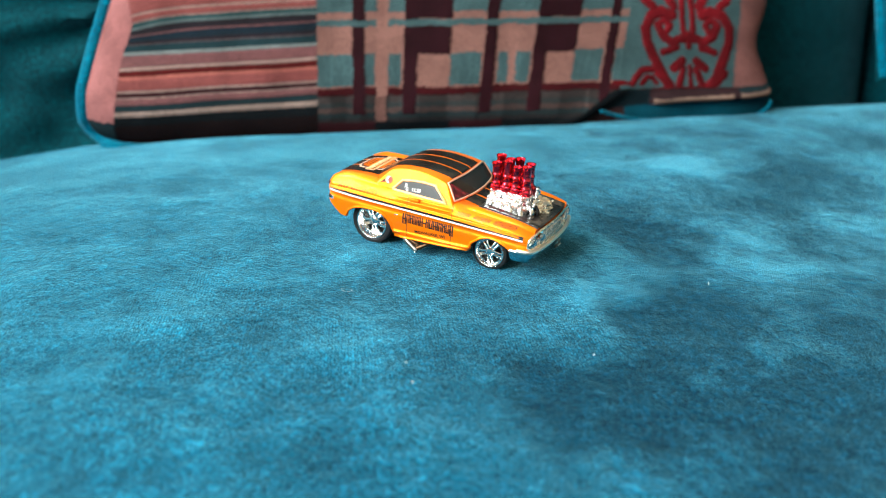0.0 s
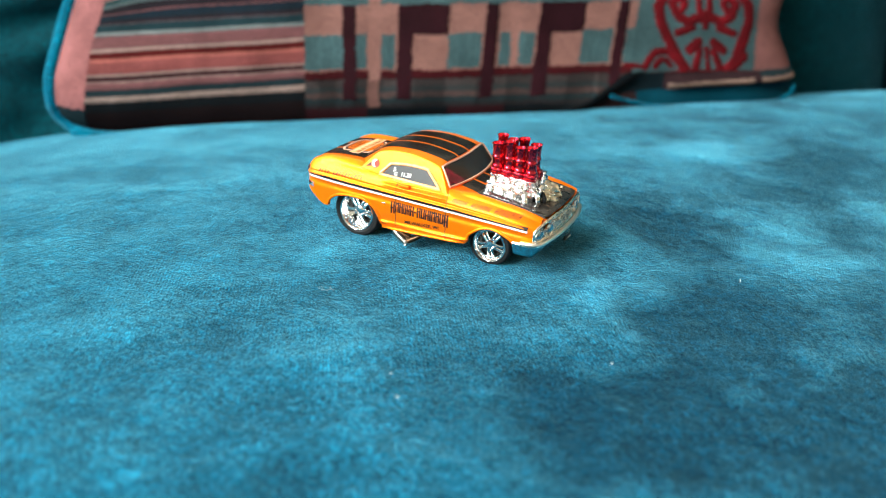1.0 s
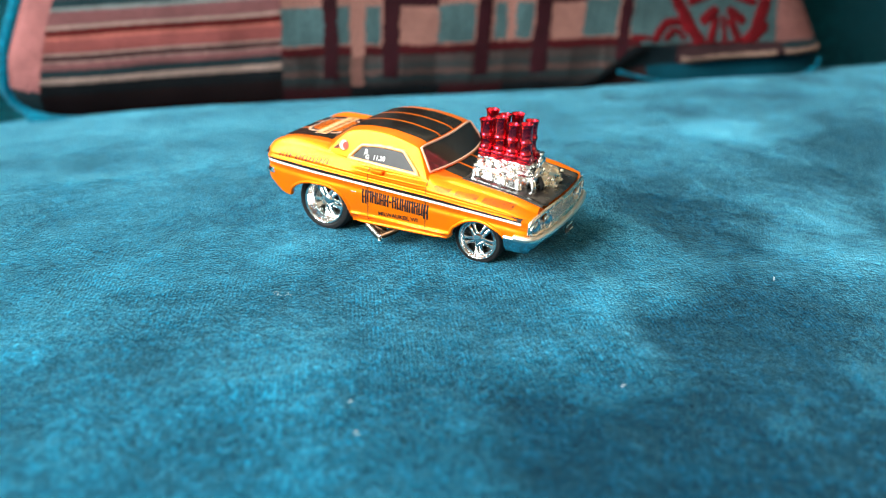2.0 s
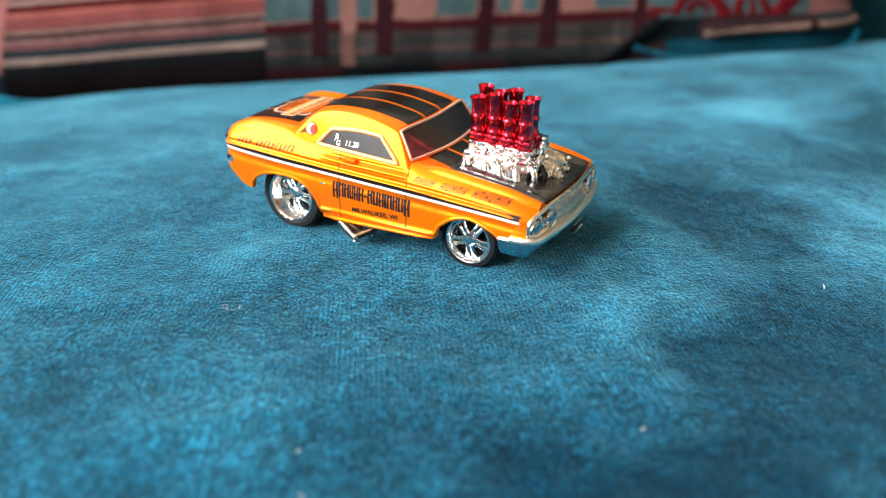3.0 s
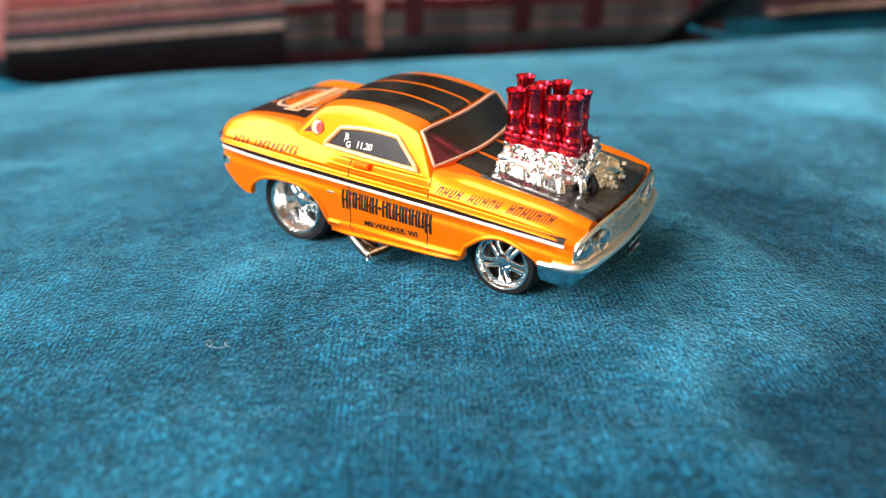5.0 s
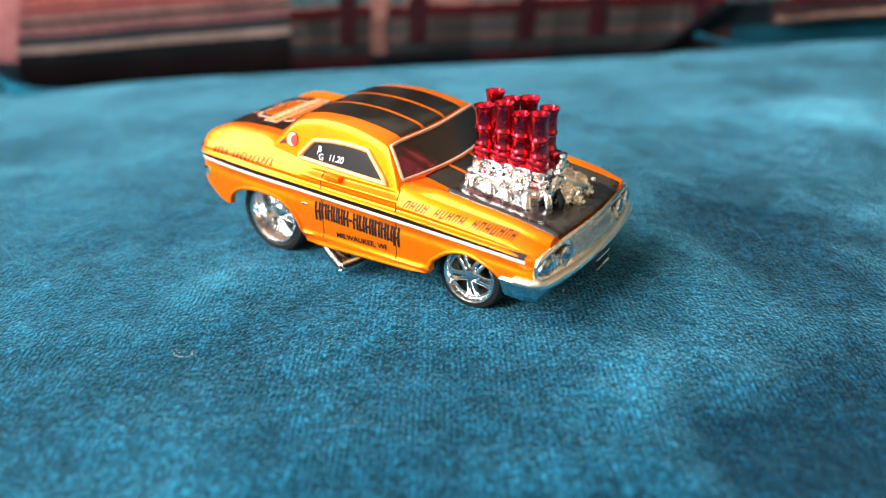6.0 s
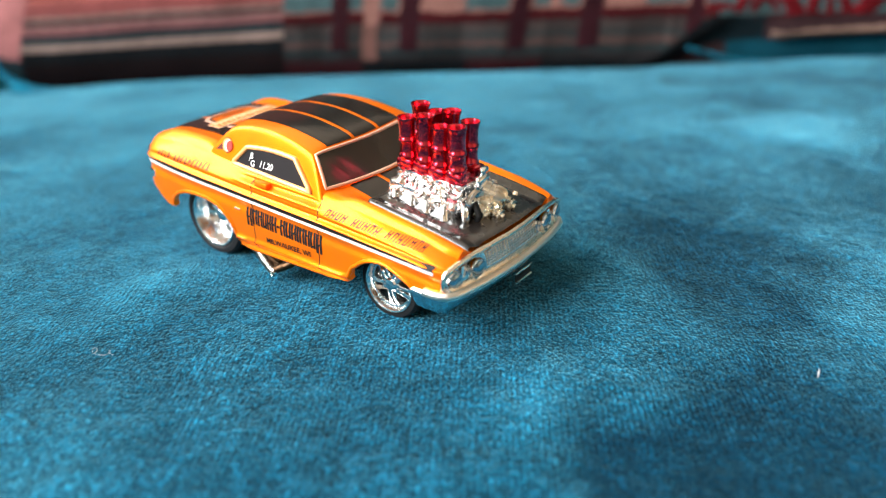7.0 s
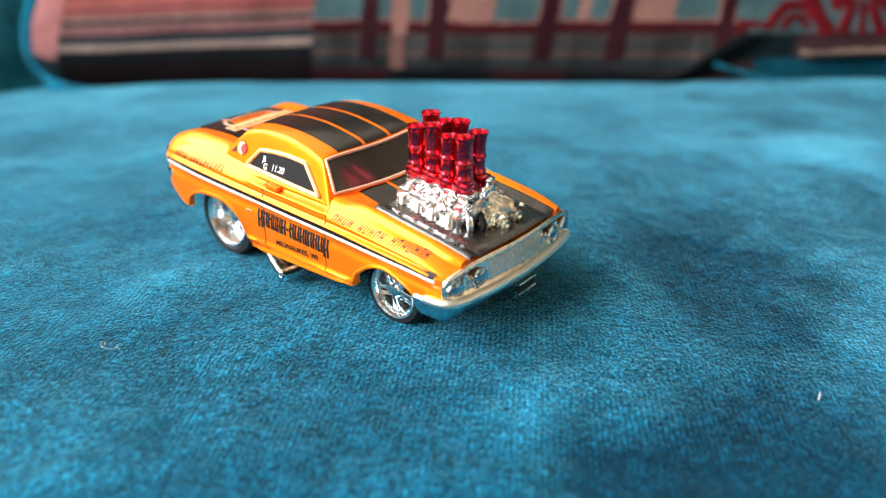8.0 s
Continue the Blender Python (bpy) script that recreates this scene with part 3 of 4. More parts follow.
def low_z(x):
    """Lower edge of the body side: sills, wheel arches and overhangs."""
    if x < -35.4:
        return lerp(x, [(-43.2, 13.6), (-41, 12.0), (-38.5, 10.0), (-36.8, 9.3), (-35.4, 9.3)])
    if x < -16.5:
        return 9.3 - 3.3 * step(-30, -17, x) + (5.0 + 3.3 * step(-30, -17, x)) * max(0.0, 1 - abs((x + 26) / 9.5) ** 2.4) ** 0.5
    if x < 11.4:
        return 5.9 + 0.6 * (x + 16.5) / 27 + 0.9 * (max(0.0, x - 9.7) / 1.7) ** 2
    if x < 25.9:
        return 6.5 + 0.9 * step(13.5, 11.4, x) + 2.8 * step(20, 25.9, x) + (6.7 - 2.8 * step(20, 25.9, x)) * math.sqrt(max(0.0, 1 - ((x - 18.65) / 7.25) ** 2))
    return lerp(x, [(25.9, 9.4), (27, 9.6), (29, 9.8), (34, 9.9)])


def side_y(x, z):
    """Half-width of the body at a height."""
    w, zs, yb, zb = lerp(x, WIDTH), stripe_z(x), lerp(x, BELT_Y), lerp(x, BELT_Z)
    if z <= zs:
        t = (zs - z) / 11.5
        y = w - 0.5 * t * t - 0.35 * math.exp(-(((z - zs + 1.8) / 0.8) ** 2))
        y += 0.45 * math.exp(-(((z - 8.3) / 0.45) ** 2)) - 0.45 * step(8.3, 7.2, z)
        return y
    t = min(1.0, (z - zs) / (zb - zs))
    door = step(-18, -12.5, x) * step(6.0, 3.0, x)
    y = w - (w - yb) * (0.22 * t + 0.78 * t ** 2.3) + 0.3 * math.exp(-(((t - 0.17) / 0.06) ** 2)) - 0.32 * math.exp(-(((t - 0.31) / 0.08) ** 2))
    return y + door * (0.42 * math.exp(-(((t - 0.6) / 0.07) ** 2)) - 0.4 * math.exp(-(((t - 0.76) / 0.09) ** 2)))


def top_z(x, y):
    """Height of fenders, hood and deck."""
    yb, zb, zc = lerp(x, BELT_Y), lerp(x, BELT_Z), lerp(x, DECK_Z)
    a = abs(y)
    if a >= yb:
        return zb
    t = (yb - a) / yb
    round_in = 0.6 * (1 - (1 - min(t / 0.1, 1)) ** 2)
    crown = 0.35 * (1 - (a / yb) ** 2)
    hump = 0.95 * math.exp(-(((a - 12.6) / 1.6) ** 2)) * step(-43.5, -37, x) * step(-20, -27, x)
    hump += 0.7 * math.exp(-(((a - 13.2) / 1.2) ** 2)) * step(7, 12, x)
    return zb + hump + round_in + (zc - zb - 0.6) * step(0.05, 0.36, t) + crown * step(0.2, 0.5, t)


def section(x):
    zb = low_z(x)
    zs, zt = stripe_z(x), lerp(x, BELT_Z)
    half = [(side_y(x, zb) - 1.3, zb + 0.25), (side_y(x, zb) - 0.35, zb)]
    half += [(side_y(x, z), z) for z in np.linspace(zb + 0.25, zs, 30)]
    half += [(side_y(x, z), z) for z in np.linspace(zs, zt, 34)[1:]]
    yb = lerp(x, BELT_Y)
    half += [(y, top_z(x, y)) for y in yb * (1 - np.linspace(0, 1, 22)[1:] ** 1.5)]
    return [(x - bend(x, y), -y, z) for y, z in half] + [(x - bend(x, y), y, z) for y, z in half[-2::-1]]


xs = sorted(set([round(-43.4 + 0.4 * k, 2) for k in range(192)] + [-35.41, -35.39, -16.51, -16.49, 11.39, 11.41, 25.89, 25.91, 33.2, 33.4, 33.5]))
rows = [section(x) for x in xs]
n = len(rows[0])
shell = Bag().add([p for r in rows for p in r], [(i * n + j, (i + 1) * n + j, (i + 1) * n + j + 1, i * n + j + 1) for i in range(len(xs) - 1) for j in range(n - 1)])
for r, flip in ((0, 0), (len(xs) - 1, 1)):
    ring = [r * n + j for j in range(n)]
    shell.f.append(tuple(ring[::-1] if flip else ring))
body = part("body", shell, ORANGE, car, "glossy orange enamel body shell", sharp=50)


def arch_lip(x0, x1):
    pts = [(x, low_z(x)) for x in np.linspace(x0, x1, 46)]
    return pts


for s in (-1, 1):
    for x0, x1 in ((-35.3, -16.6), (11.5, 25.8)):
        part("wheel_arch_lip", tube([(x, s * (side_y(x, z) - 0.12), z + 0.15) for x, z in arch_lip(x0, x1)], 0.42, 8), ORANGE, body)
    part("sill_moulding", tube([(x, s * (side_y(x, 7.0) - 0.1), low_z(x) + 0.45) for x in np.linspace(-15.6, 9.9, 30)], [0.1, 0.3, 0.42] + [0.48] * 23 + [0.42, 0.32, 0.2, 0.08], 8), ORANGE, body)


# cabin: roof, pillars and screens as one smooth shell
def soft_min(values, k=0.28):
    m = min(values)
    return m - k * math.log(sum(math.exp(-(v - m) / k) for v in values))


def screen_x(y):
    return 6.6 - 2.3 * (y / 14.2) ** 2


def screen_g(y):
    return 1.08 + 0.45 * (y / 13.5) ** 2


def cabin_z(x, y):
    a = abs(y)
    roof = lerp(x, [(-26, 26.9), (-22, 28.15), (-18, 29.1), (-14, 29.6), (-8, 29.5), (-2, 28.5), (2, 27.4), (4, 26.8)]) - 0.85 * (a / 13) ** 5
    side = 21.0 + (15.3 - a) / 0.35
    front = 21.4 + (screen_x(y) - x) * screen_g(y)
    e = (a / 13) ** 3
    back = 27.7 + (x + 22) * 0.57 + e * (0.27 * (x + 22) - 1.6)
    return max(soft_min([roof, side, front, back]), 19.5)


ys = sorted(set([round(0.6 * k, 2) for k in range(19)] + [round(11.2 + 0.16 * k, 2) for k in range(28)]))
ys = [-y for y in ys[:0:-1]] + ys
gx = [round(-32 + 0.45 * k, 2) for k in range(94)]
cv, cf = sheet(lambda i, j: (gx[i], ys[j], cabin_z(gx[i], ys[j])), len(gx), len(ys))
cf = [q for q in cf if max(cv[k][2] for k in q) > 19.6]
part("cabin", (cv, cf), ORANGE, car, "orange coupe roof with thick rear pillars", sharp=0)


def header_x(y):
    return 1.5 - 0.6 * (y / 12.8) ** 2


for y0, y1 in ((-9.7, -3.9), (-3.1, 2.6), (3.4, 9.0)):
    def stripe(i, j, y0=y0, y1=y1):
        y = y0 + (y1 - y0) * j / 9
        x = -30.4 + (header_x(y) - 0.35 + 30.4) * i / 69
        return x, y, max(cabin_z(x, y), top_z(x, y)) + 0.07
    part("roof_stripe", sheet(stripe, 70, 10), STRIPE, car, "gloss black painted roof stripe", sharp=0)
    part("deck_stripe", sheet(lambda i, j: (-42.4 + 12.0 * i / 29, y0 + (y1 - y0) * j / 9, top_z(-42.4 + 12.0 * i / 29, y0 + (y1 - y0) * j / 9) + 0.07), 30, 10), STRIPE, car, "gloss black painted boot stripe", sharp=0)
    part("cowl_stripe", sheet(lambda i, j: (5.6 + 6.2 * i / 14, y0 + (y1 - y0) * j / 9, max(top_z(5.6 + 6.2 * i / 14, y0 + (y1 - y0) * j / 9), 0) + 0.08), 15, 10), STRIPE, car, "gloss black painted cowl stripe", sharp=0)


# screens and side glass
def screen_point(a, h, lift):
    """On the windscreen: a across from -1 to 1, h up from 0 to 1."""
    y = a * (14.8 - 1.5 * h)
    x0, x1 = screen_x(y), header_x(y) - 0.2
    x = x0 - 0.1 + (x1 - x0 + 0.1) * h
    z = cabin_z(x, y)
    return x + lift * 0.6, y, z + lift * 0.8


part("windscreen", sheet(lambda i, j: screen_point(-0.93 + 1.86 * i / 31, 0.06 + 0.86 * j / 15, 0.1), 32, 16), GLASS, car, "smoked black windscreen", sharp=0)
ring = [screen_point(-0.95 + 1.9 * k / 30, 0.03, 0.12) for k in range(31)] + [screen_point(0.95, 0.03 + 0.9 * k / 12, 0.12) for k in range(1, 13)]
ring += [screen_point(0.95 - 1.9 * k / 30, 0.94, 0.12) for k in range(31)] + [screen_point(-0.95, 0.93 - 0.9 * k / 12, 0.12) for k in range(1, 12)]
part("windscreen_frame", tube(ring, 0.3, 8, True), TRIM, car, "pale rose windscreen surround", sharp=0)


def pane_point(x, z, s, lift):
    lo, hi = 12.0, 15.6
    for _ in range(24):
        mid = (lo + hi) / 2
        if cabin_z(x, mid) > z:
            lo = mid
        else:
            hi = mid
    return x, s * (lo + lift), z + lift * 0.3


PANE = [(-17.8, 22.1), (-14.9, 25.2), (-3.0, 25.4), (1.3, 21.2)]


def pane_xz(a, b):
    (x0, z0), (x1, z1), (x2, z2), (x3, z3) = PANE
    xa, za = x0 + (x3 - x0) * a, z0 + (z3 - z0) * a
    xb, zb = x1 + (x2 - x1) * a, z1 + (z2 - z1) * a + 0.35 * math.sin(math.pi * a)
    return xa + (xb - xa) * b, za + (zb - za) * b


for s in (-1, 1):
    w = part("side_window", sheet(lambda i, j: pane_point(*pane_xz(i / 25, j / 11), s, 0.1), 26, 12, s > 0), SIDEGLASS, car, "smoked grey side window", sharp=0)
    loop = [(k / 25, 0) for k in range(26)] + [(1, k / 10) for k in range(1, 11)] + [(1 - k / 25, 1) for k in range(1, 26)] + [(0, 1 - k / 10) for k in range(1, 10)]
    # body-orange frame; its highlight is put in as a lighter orange
    part("window_frame", tube([pane_point(*pane_xz(0.5 + (a - 0.5) * 1.035, 0.5 + (b - 0.5) * 1.1), s, 0.1) for a, b in loop], 0.46, 8, True), EDGE, w, "glossy orange window surround, its highlight painted in as light orange", sharp=0)


# dark seal round each side pane
for s in (-1, 1):
    loop = [(k / 25, 0.02) for k in range(26)] + [(1, k / 10) for k in range(1, 10)] + [(1 - k / 25, 0.98) for k in range(26)] + [(0, 1 - k / 10) for k in range(1, 10)]
    part("window_seal", tube([pane_point(*pane_xz(0.5 + (a - 0.5) * 0.985, b), s, 0.12) for a, b in loop], 0.12, 6, True), INK, car, "thin black window seal", sharp=0)


# decals that follow the body side
def on_side(x, z, s=-1, lift=0.06):
    y = side_y(x, z) + lift
    return x - bend(x, y), s * y, z


def side_band(z_of, half, x0, x1, s, k=90):
    return sheet(lambda i, j: on_side(x0 + (x1 - x0) * i / (k - 1), z_of(x0 + (x1 - x0) * i / (k - 1)) + half * (j - 1), s), k, 3, s < 0)


def bar(x0, x1, z0, z1, slant=0.0, s=-1, lift=0.07, m=4):
    """A plain printed bar on the body side."""
    return sheet(lambda i, j: on_side(x0 + (x1 - x0) * i / (m - 1) + slant * (z0 + (z1 - z0) * j / (m - 1) - z0), z0 + (z1 - z0) * j / (m - 1), s, lift), m, m, s < 0)


for s in (-1, 1):
    part("side_stripe", side_band(lambda x: stripe_z(x) + 0.38, 0.42, -42.2, 31.5, s), INK, car, "thin black side stripe", sharp=0)
    part("side_stripe", side_band(lambda x: stripe_z(x) - 0.36, 0.3, -42.2, 31.5, s), WHITEINK, car, "thin white side stripe", sharp=0)
    # door gaps and handle
    for x0, za, zb in ((4.6, 7.2, 20.6), (-11.6, 7.0, 20.9)):
        line = [(x0 + 0.25 * math.sin((z - za) / 4), z) for z in np.linspace(za, zb, 30)]
        part("door_gap", tube([on_side(x, z, s, -0.05) for x, z in line], 0.12, 6), BROWNINK, body, "dark door shut line", sharp=0)
    part("door_handle", block(-8.9, s * 16.6, 20.3, 3.3, 1.3, 1.15, 0.35), ORANGE, body)
    part("side_badge", block(-15.4, s * 17.62, 14.35, 1.5, 0.3, 0.35, 0.1), CHROME, car, "small chrome badge")
    # brand lettering drawn as plain letter-sized marks: two uprights with a short tie
    x = -13.0
    for k, w in enumerate((1.35, 1.25, 1.2, 0.95, 1.0, 1.2, 0.7, 1.2, 1.25, 1.2, 0.5, 1.2, 1.15, 1.2, 1.35)):
        h = stripe_z(x) - 1.75
        tall = 3.6 if k in (0, 14) else 3.0
        one = Bag()
        if k == 6:
            one.add(*bar(x, x + w, h - 1.75, h - 1.3, 0, s))
        elif w < 0.6:
            one.add(*bar(x, x + w, h - tall, h, 0, s, m=5))
        else:
            one.add(*bar(x, x + w * 0.36, h - tall, h, 0, s, m=5))
            one.add(*bar(x + w * 0.64, x + w, h - tall, h, 0, s, m=5))
            tie = h - tall * (0.55, 0.2, 0.4, 0.95, 0.6)[k % 5]
            one.add(*bar(x + w * 0.36, x + w * 0.64, tie, tie + 0.4, 0, s))
        part("decal_bar", one, INK, car, "black printed mark of the side decal", sharp=0)
        x += w + 0.14
    # slanted brown brand marks on the rear quarter and the front fender
    for k in range(15):
        if k != 4:
            x0 = -38.8 + 1.06 * k
            z0 = 19.5 + 0.02 * k
            one = Bag().add(*bar(x0, x0 + 0.36, z0, z0 + 1.3, 0.4, s, 0.1, 6))
            up = (0.55, 1.1, 0.05)[k % 3]
            one.add(*bar(x0 + 0.42 + 0.4 * up, x0 + 0.74 + 0.4 * up, z0 + up, z0 + up + 0.34, 0.4, s, 0.1, 3))
            part("decal_bar", one, BROWNINK, car, "brown slanted mark of the rear decal", sharp=0)
    for k in range(18):
        if k not in (4, 10):
            x0 = 6.0 + 1.18 * k
            zt = 18.35 - 0.055 * (x0 - 6.2)
            one = Bag().add(*bar(x0, x0 + 0.24, zt, zt + 1.15, 0.6, s, 0.1, 6))
            one.add(*bar(x0 + 0.6, x0 + 0.84, zt, zt + 1.15, 0.6, s, 0.1, 6))
            up = (0.9, 0.4, 0.0, 0.55)[k % 4]
            one.add(*bar(x0 + 0.24 + 0.6 * up, x0 + 0.6 + 0.6 * up, zt + up, zt + up + 0.24, 0.6, s, 0.1, 3))
            part("decal_bar", one, BROWNINK, car, "brown slanted mark of the fender decal", sharp=0)


def lettering(text, size, name, material, place, label):
    """Words in the built-in font, laid on a surface by place(x, y)."""
    data = bpy.data.curves.new(name, "FONT")
    data.body, data.size, data.offset = text, size, 0.02 * size
    ob = new(name, data)
    bpy.context.view_layer.update()
    me = bpy.data.meshes.new_from_object(ob.evaluated_get(bpy.context.evaluated_depsgraph_get()))
    bpy.data.objects.remove(ob)
    v = [place(p.co.x, p.co.y) for p in me.vertices]
    f = [tuple(q.vertices) for q in me.polygons]
    bpy.data.meshes.remove(me)
    return part(name, (v, f), material, car, label, sharp=0)


lettering("MILWAUKEE, WI", 1.55, "town_lettering", INK, lambda x, y: on_side(-8.4 + x * 0.98, 9.35 + y * 0.9 + 0.03 * x, -1, 0.12), "small black printed lettering")
lettering("11.20", 1.55, "window_lettering", WHITEINK, lambda x, y: pane_point(-11.4 + x + 0.15 * y, 22.55 + y, -1, 0.16), "small white numbers on the glass")
lettering("B", 1.5, "window_lettering", WHITEINK, lambda x, y: pane_point(-13.8 + x, 23.6 + y, -1, 0.3), "small white class letters on the glass")
lettering("/", 1.3, "window_lettering", WHITEINK, lambda x, y: pane_point(-13.9 + x, 23.2 + y, -1, 0.3), "small white class letters on the glass")
lettering("G", 1.5, "window_lettering", WHITEINK, lambda x, y: pane_point(-13.4 + x, 22.35 + y, -1, 0.3), "small white class letters on the glass")


# round decal on the rear pillar, shield on the boot
def disc_on(place, cx, cy, rx, ry, n=28):
    return [place(cx, cy)] + [place(cx + rx * math.cos(2 * math.pi * k / n), cy + ry * math.sin(2 * math.pi * k / n)) for k in range(n)], [(0, k + 1, (k + 1) % n + 1) for k in range(n)]


pillar = lambda lift: (lambda x, z: pane_point(x, z, -1, lift))
mark = part("pillar_decal", disc_on(pillar(0.1), -20.3, 24.65, 1.4, 1.35), INK, car, "round black, white and red decal", sharp=0)
part("decal_ring", disc_on(pillar(0.14), -20.3, 24.65, 1.25, 1.2), EDGE, mark, sharp=0)
part("decal_centre", disc_on(pillar(0.18), -20.0, 24.65, 0.98, 0.98), WHITEINK, mark, sharp=0)
part("decal_centre", disc_on(pillar(0.22), -19.65, 24.6, 0.82, 0.92), REDINK, mark, sharp=0)
part("decal_tail", ([pillar(0.12)(*p) for p in ((-23.3, 23.4), (-20.9, 23.8), (-21.2, 25.3))], [(0, 1, 2)]), BROWNINK, mark, sharp=0)
deck = lambda lift: (lambda x, y: (x, y, max(top_z(x, y), cabin_z(x, y)) + lift))


def outline_on(place, pts, m=6):
    c = (sum(p[0] for p in pts) / len(pts), sum(p[1] for p in pts) / len(pts))
    v, f = [place(*c)], []
    for r in range(1, m + 1):
        v += [place(c[0] + (x - c[0]) * r / m, c[1] + (y - c[1]) * r / m) for x, y in pts]
    k = len(pts)
    f += [(0, 1 + a, 1 + (a + 1) % k) for a in range(k)]
    for r in range(m - 1):
        f += [(1 + r * k + a, 1 + (r + 1) * k + a, 1 + (r + 1) * k + (a + 1) % k, 1 + r * k + (a + 1) % k) for a in range(k)]
    return v, f


def subdivided(pts, m=5):
    return [(a[0] + (b[0] - a[0]) * k / m, a[1] + (b[1] - a[1]) * k / m) for a, b in zip(pts, pts[1:] + pts[:1]) for k in range(m)]


SHIELD = [(-38.4, -3.6), (-37.0, -6.0), (-34.6, -6.4), (-32.0, -6.0), (-29.0, -6.4), (-26.6, -4.6), (-25.6, 0), (-26.6, 4.6), (-29.0, 6.4), (-32.0, 6.0), (-34.6, 6.4), (-37.0, 6.0), (-38.4, 3.6)]
shield = part("boot_decal", outline_on(deck(0.12), subdivided(SHIELD)), PEACHINK, car, "peach and orange shield decal on the boot", sharp=0)
part("decal_field", outline_on(deck(0.18), subdivided([(-32 + (x + 32) * 0.9, y * 0.91) for x, y in SHIELD])), INK, shield, sharp=0)
part("decal_field", outline_on(deck(0.23), subdivided([(-32 + (x + 32) * 0.8, y * 0.81) for x, y in SHIELD])), ORANGE, shield, sharp=0)
for k, dx in enumerate((-0.9, 0.0, 0.9)):
    part("decal_line", outline_on(deck(0.27), subdivided([(-36.0 + dx * 1.3, -4.2 + abs(dx)), (-35.6 + dx * 1.3, -4.2 + abs(dx)), (-35.6 + dx * 1.3, 4.2 - abs(dx)), (-36.0 + dx * 1.3, 4.2 - abs(dx))]), 3), INK, shield, sharp=0)
part("decal_bar", outline_on(deck(0.28), subdivided([(-33.4, -8.2), (-29.8, -8.2), (-29.8, 8.2), (-33.4, 8.2)])), PEACHINK, shield, "pale band across the shield", sharp=0)
part("decal_bar", outline_on(deck(0.33), subdivided([(-33.15, -7.9), (-30.05, -7.9), (-30.05, 7.9), (-33.15, 7.9)])), EDGE, shield, sharp=0)
for k in range(12):
    y = -7.3 + 1.24 * k
    for dx in (0.0, 1.3):
        part("decal_bar", outline_on(deck(0.38), subdivided([(-32.7 + dx, y), (-31.7 + dx, y), (-31.7 + dx, y + 0.62), (-32.7 + dx, y + 0.62)], 3), 2), BROWNINK if dx else PEACHINK, shield, sharp=0)


# hood: raised black panel
def hood_point(i, j):
    a, b = i / 39, -1 + 2 * j / 59
    y = b * 12.0
    x = 11.3 + 22.0 * a
    rim = min(1, a / 0.035, (1 - abs(b)) / 0.06, 0.4 + (1 - a) / 0.06)
    return x - bend(x, y), y, top_z(x, y) - 0.2 + 1.1 * math.sqrt(max(0, 1 - (1 - rim) ** 2)) - 0.25 * math.exp(-(((abs(b) - 0.8) / 0.05) ** 2)) * step(0.1, 0.2, a)


part("hood", sheet(hood_point, 40, 60), BLACK, car, "gloss black hood panel", sharp=0)


# front: grille, four lamps, bumper
def nose_x(y):
    return 33.5 - 0.007 * y * y


def rim_z(y):
    return 16.75 - 1.7 * (abs(y) / 17.0) ** 5


def grille_x(y, z):
    return nose_x(y) + 0.3 - 0.3 * (z - 11.8)


front = part("grille", sheet(lambda i, j: (grille_x(-16.8 + 33.6 * i / 47, 11.3 + (rim_z(-16.8 + 33.6 * i / 47) - 11.3) * j / 9), -16.8 + 33.6 * i / 47, 11.3 + (rim_z(-16.8 + 33.6 * i / 47) - 11.3) * j / 9), 48, 10), CHROME, car, "chrome grille panel", sharp=60)
for k in range(8):
    z = 12.9 + 0.45 * k
    part("slat", tube([(grille_x(y, z) + 0.06, y, z) for y in np.linspace(-7.4, 7.4, 14)], 0.12, 6), CHROME, front, sharp=0)
for k in range(19):
    y = -7.2 + 0.8 * k
    part("grille_rib", tube([(grille_x(y, z) + 0.1, y, z) for z in (12.7, 14, 16.2)], 0.09, 5), WARM_CHROME, front, sharp=0)
ys_rim = [q for q in np.linspace(-16.9, 16.9, 48)]
loop = [(nose_x(y) + 0.25, y, rim_z(y)) for y in ys_rim] + [(nose_x(17.2) + 0.1, 17.15, z) for z in (14.2, 13.2, 12.3)]
loop = [(nose_x(17.2) + 0.1, -17.15, z) for z in (12.3, 13.2, 14.2)] + loop
part("grille_rim", tube(loop, [0.38] * 3 + [0.5] * 48 + [0.38] * 3, 10), WARM_CHROME, front, "bright upper rim", sharp=0)
part("grille_ledge", sheet(lambda i, j: (nose_x(-16.9 + 33.8 * i / 47) + (0.05, 0.35, 0.5, 0.9, 1.5)[j], -16.9 + 33.8 * i / 47, (12.5, 12.45, 12.1, 11.7, 11.35)[j]), 48, 5), WARM_CHROME, front, "chrome ledge under the grille, tinted by a painted warm reflection", sharp=25)
for y in (-15.3, -10.2, 10.2, 15.3):
    x = nose_x(y) - 0.15
    lamp = part("headlamp", lathe([(1.2, -0.2), (1.75, -0.1), (1.85, 0.6), (1.7, 0.95), (1.45, 0.8), (1.35, 0.35)], 28, "x"), CHROME, car, "round chrome headlamp", pose(x * 0.001, y * 0.001, 0.0137 if abs(y) < 12 else 0.0133, 0, 0, y * 0.8))
    part("lens", lathe([(1.45, 0.35), (1.2, 0.7), (0.7, 0.9), (0, 0.98)], 24, "x"), LENS, lamp, "clear bluish lens")
for s in (-1, 1):
    part("lamp_surround", block(31.85, s * 12.75, 13.6, 0.9, 1.3, 3.0, 0.3), CHROME, front, "chrome divider between the headlamps")


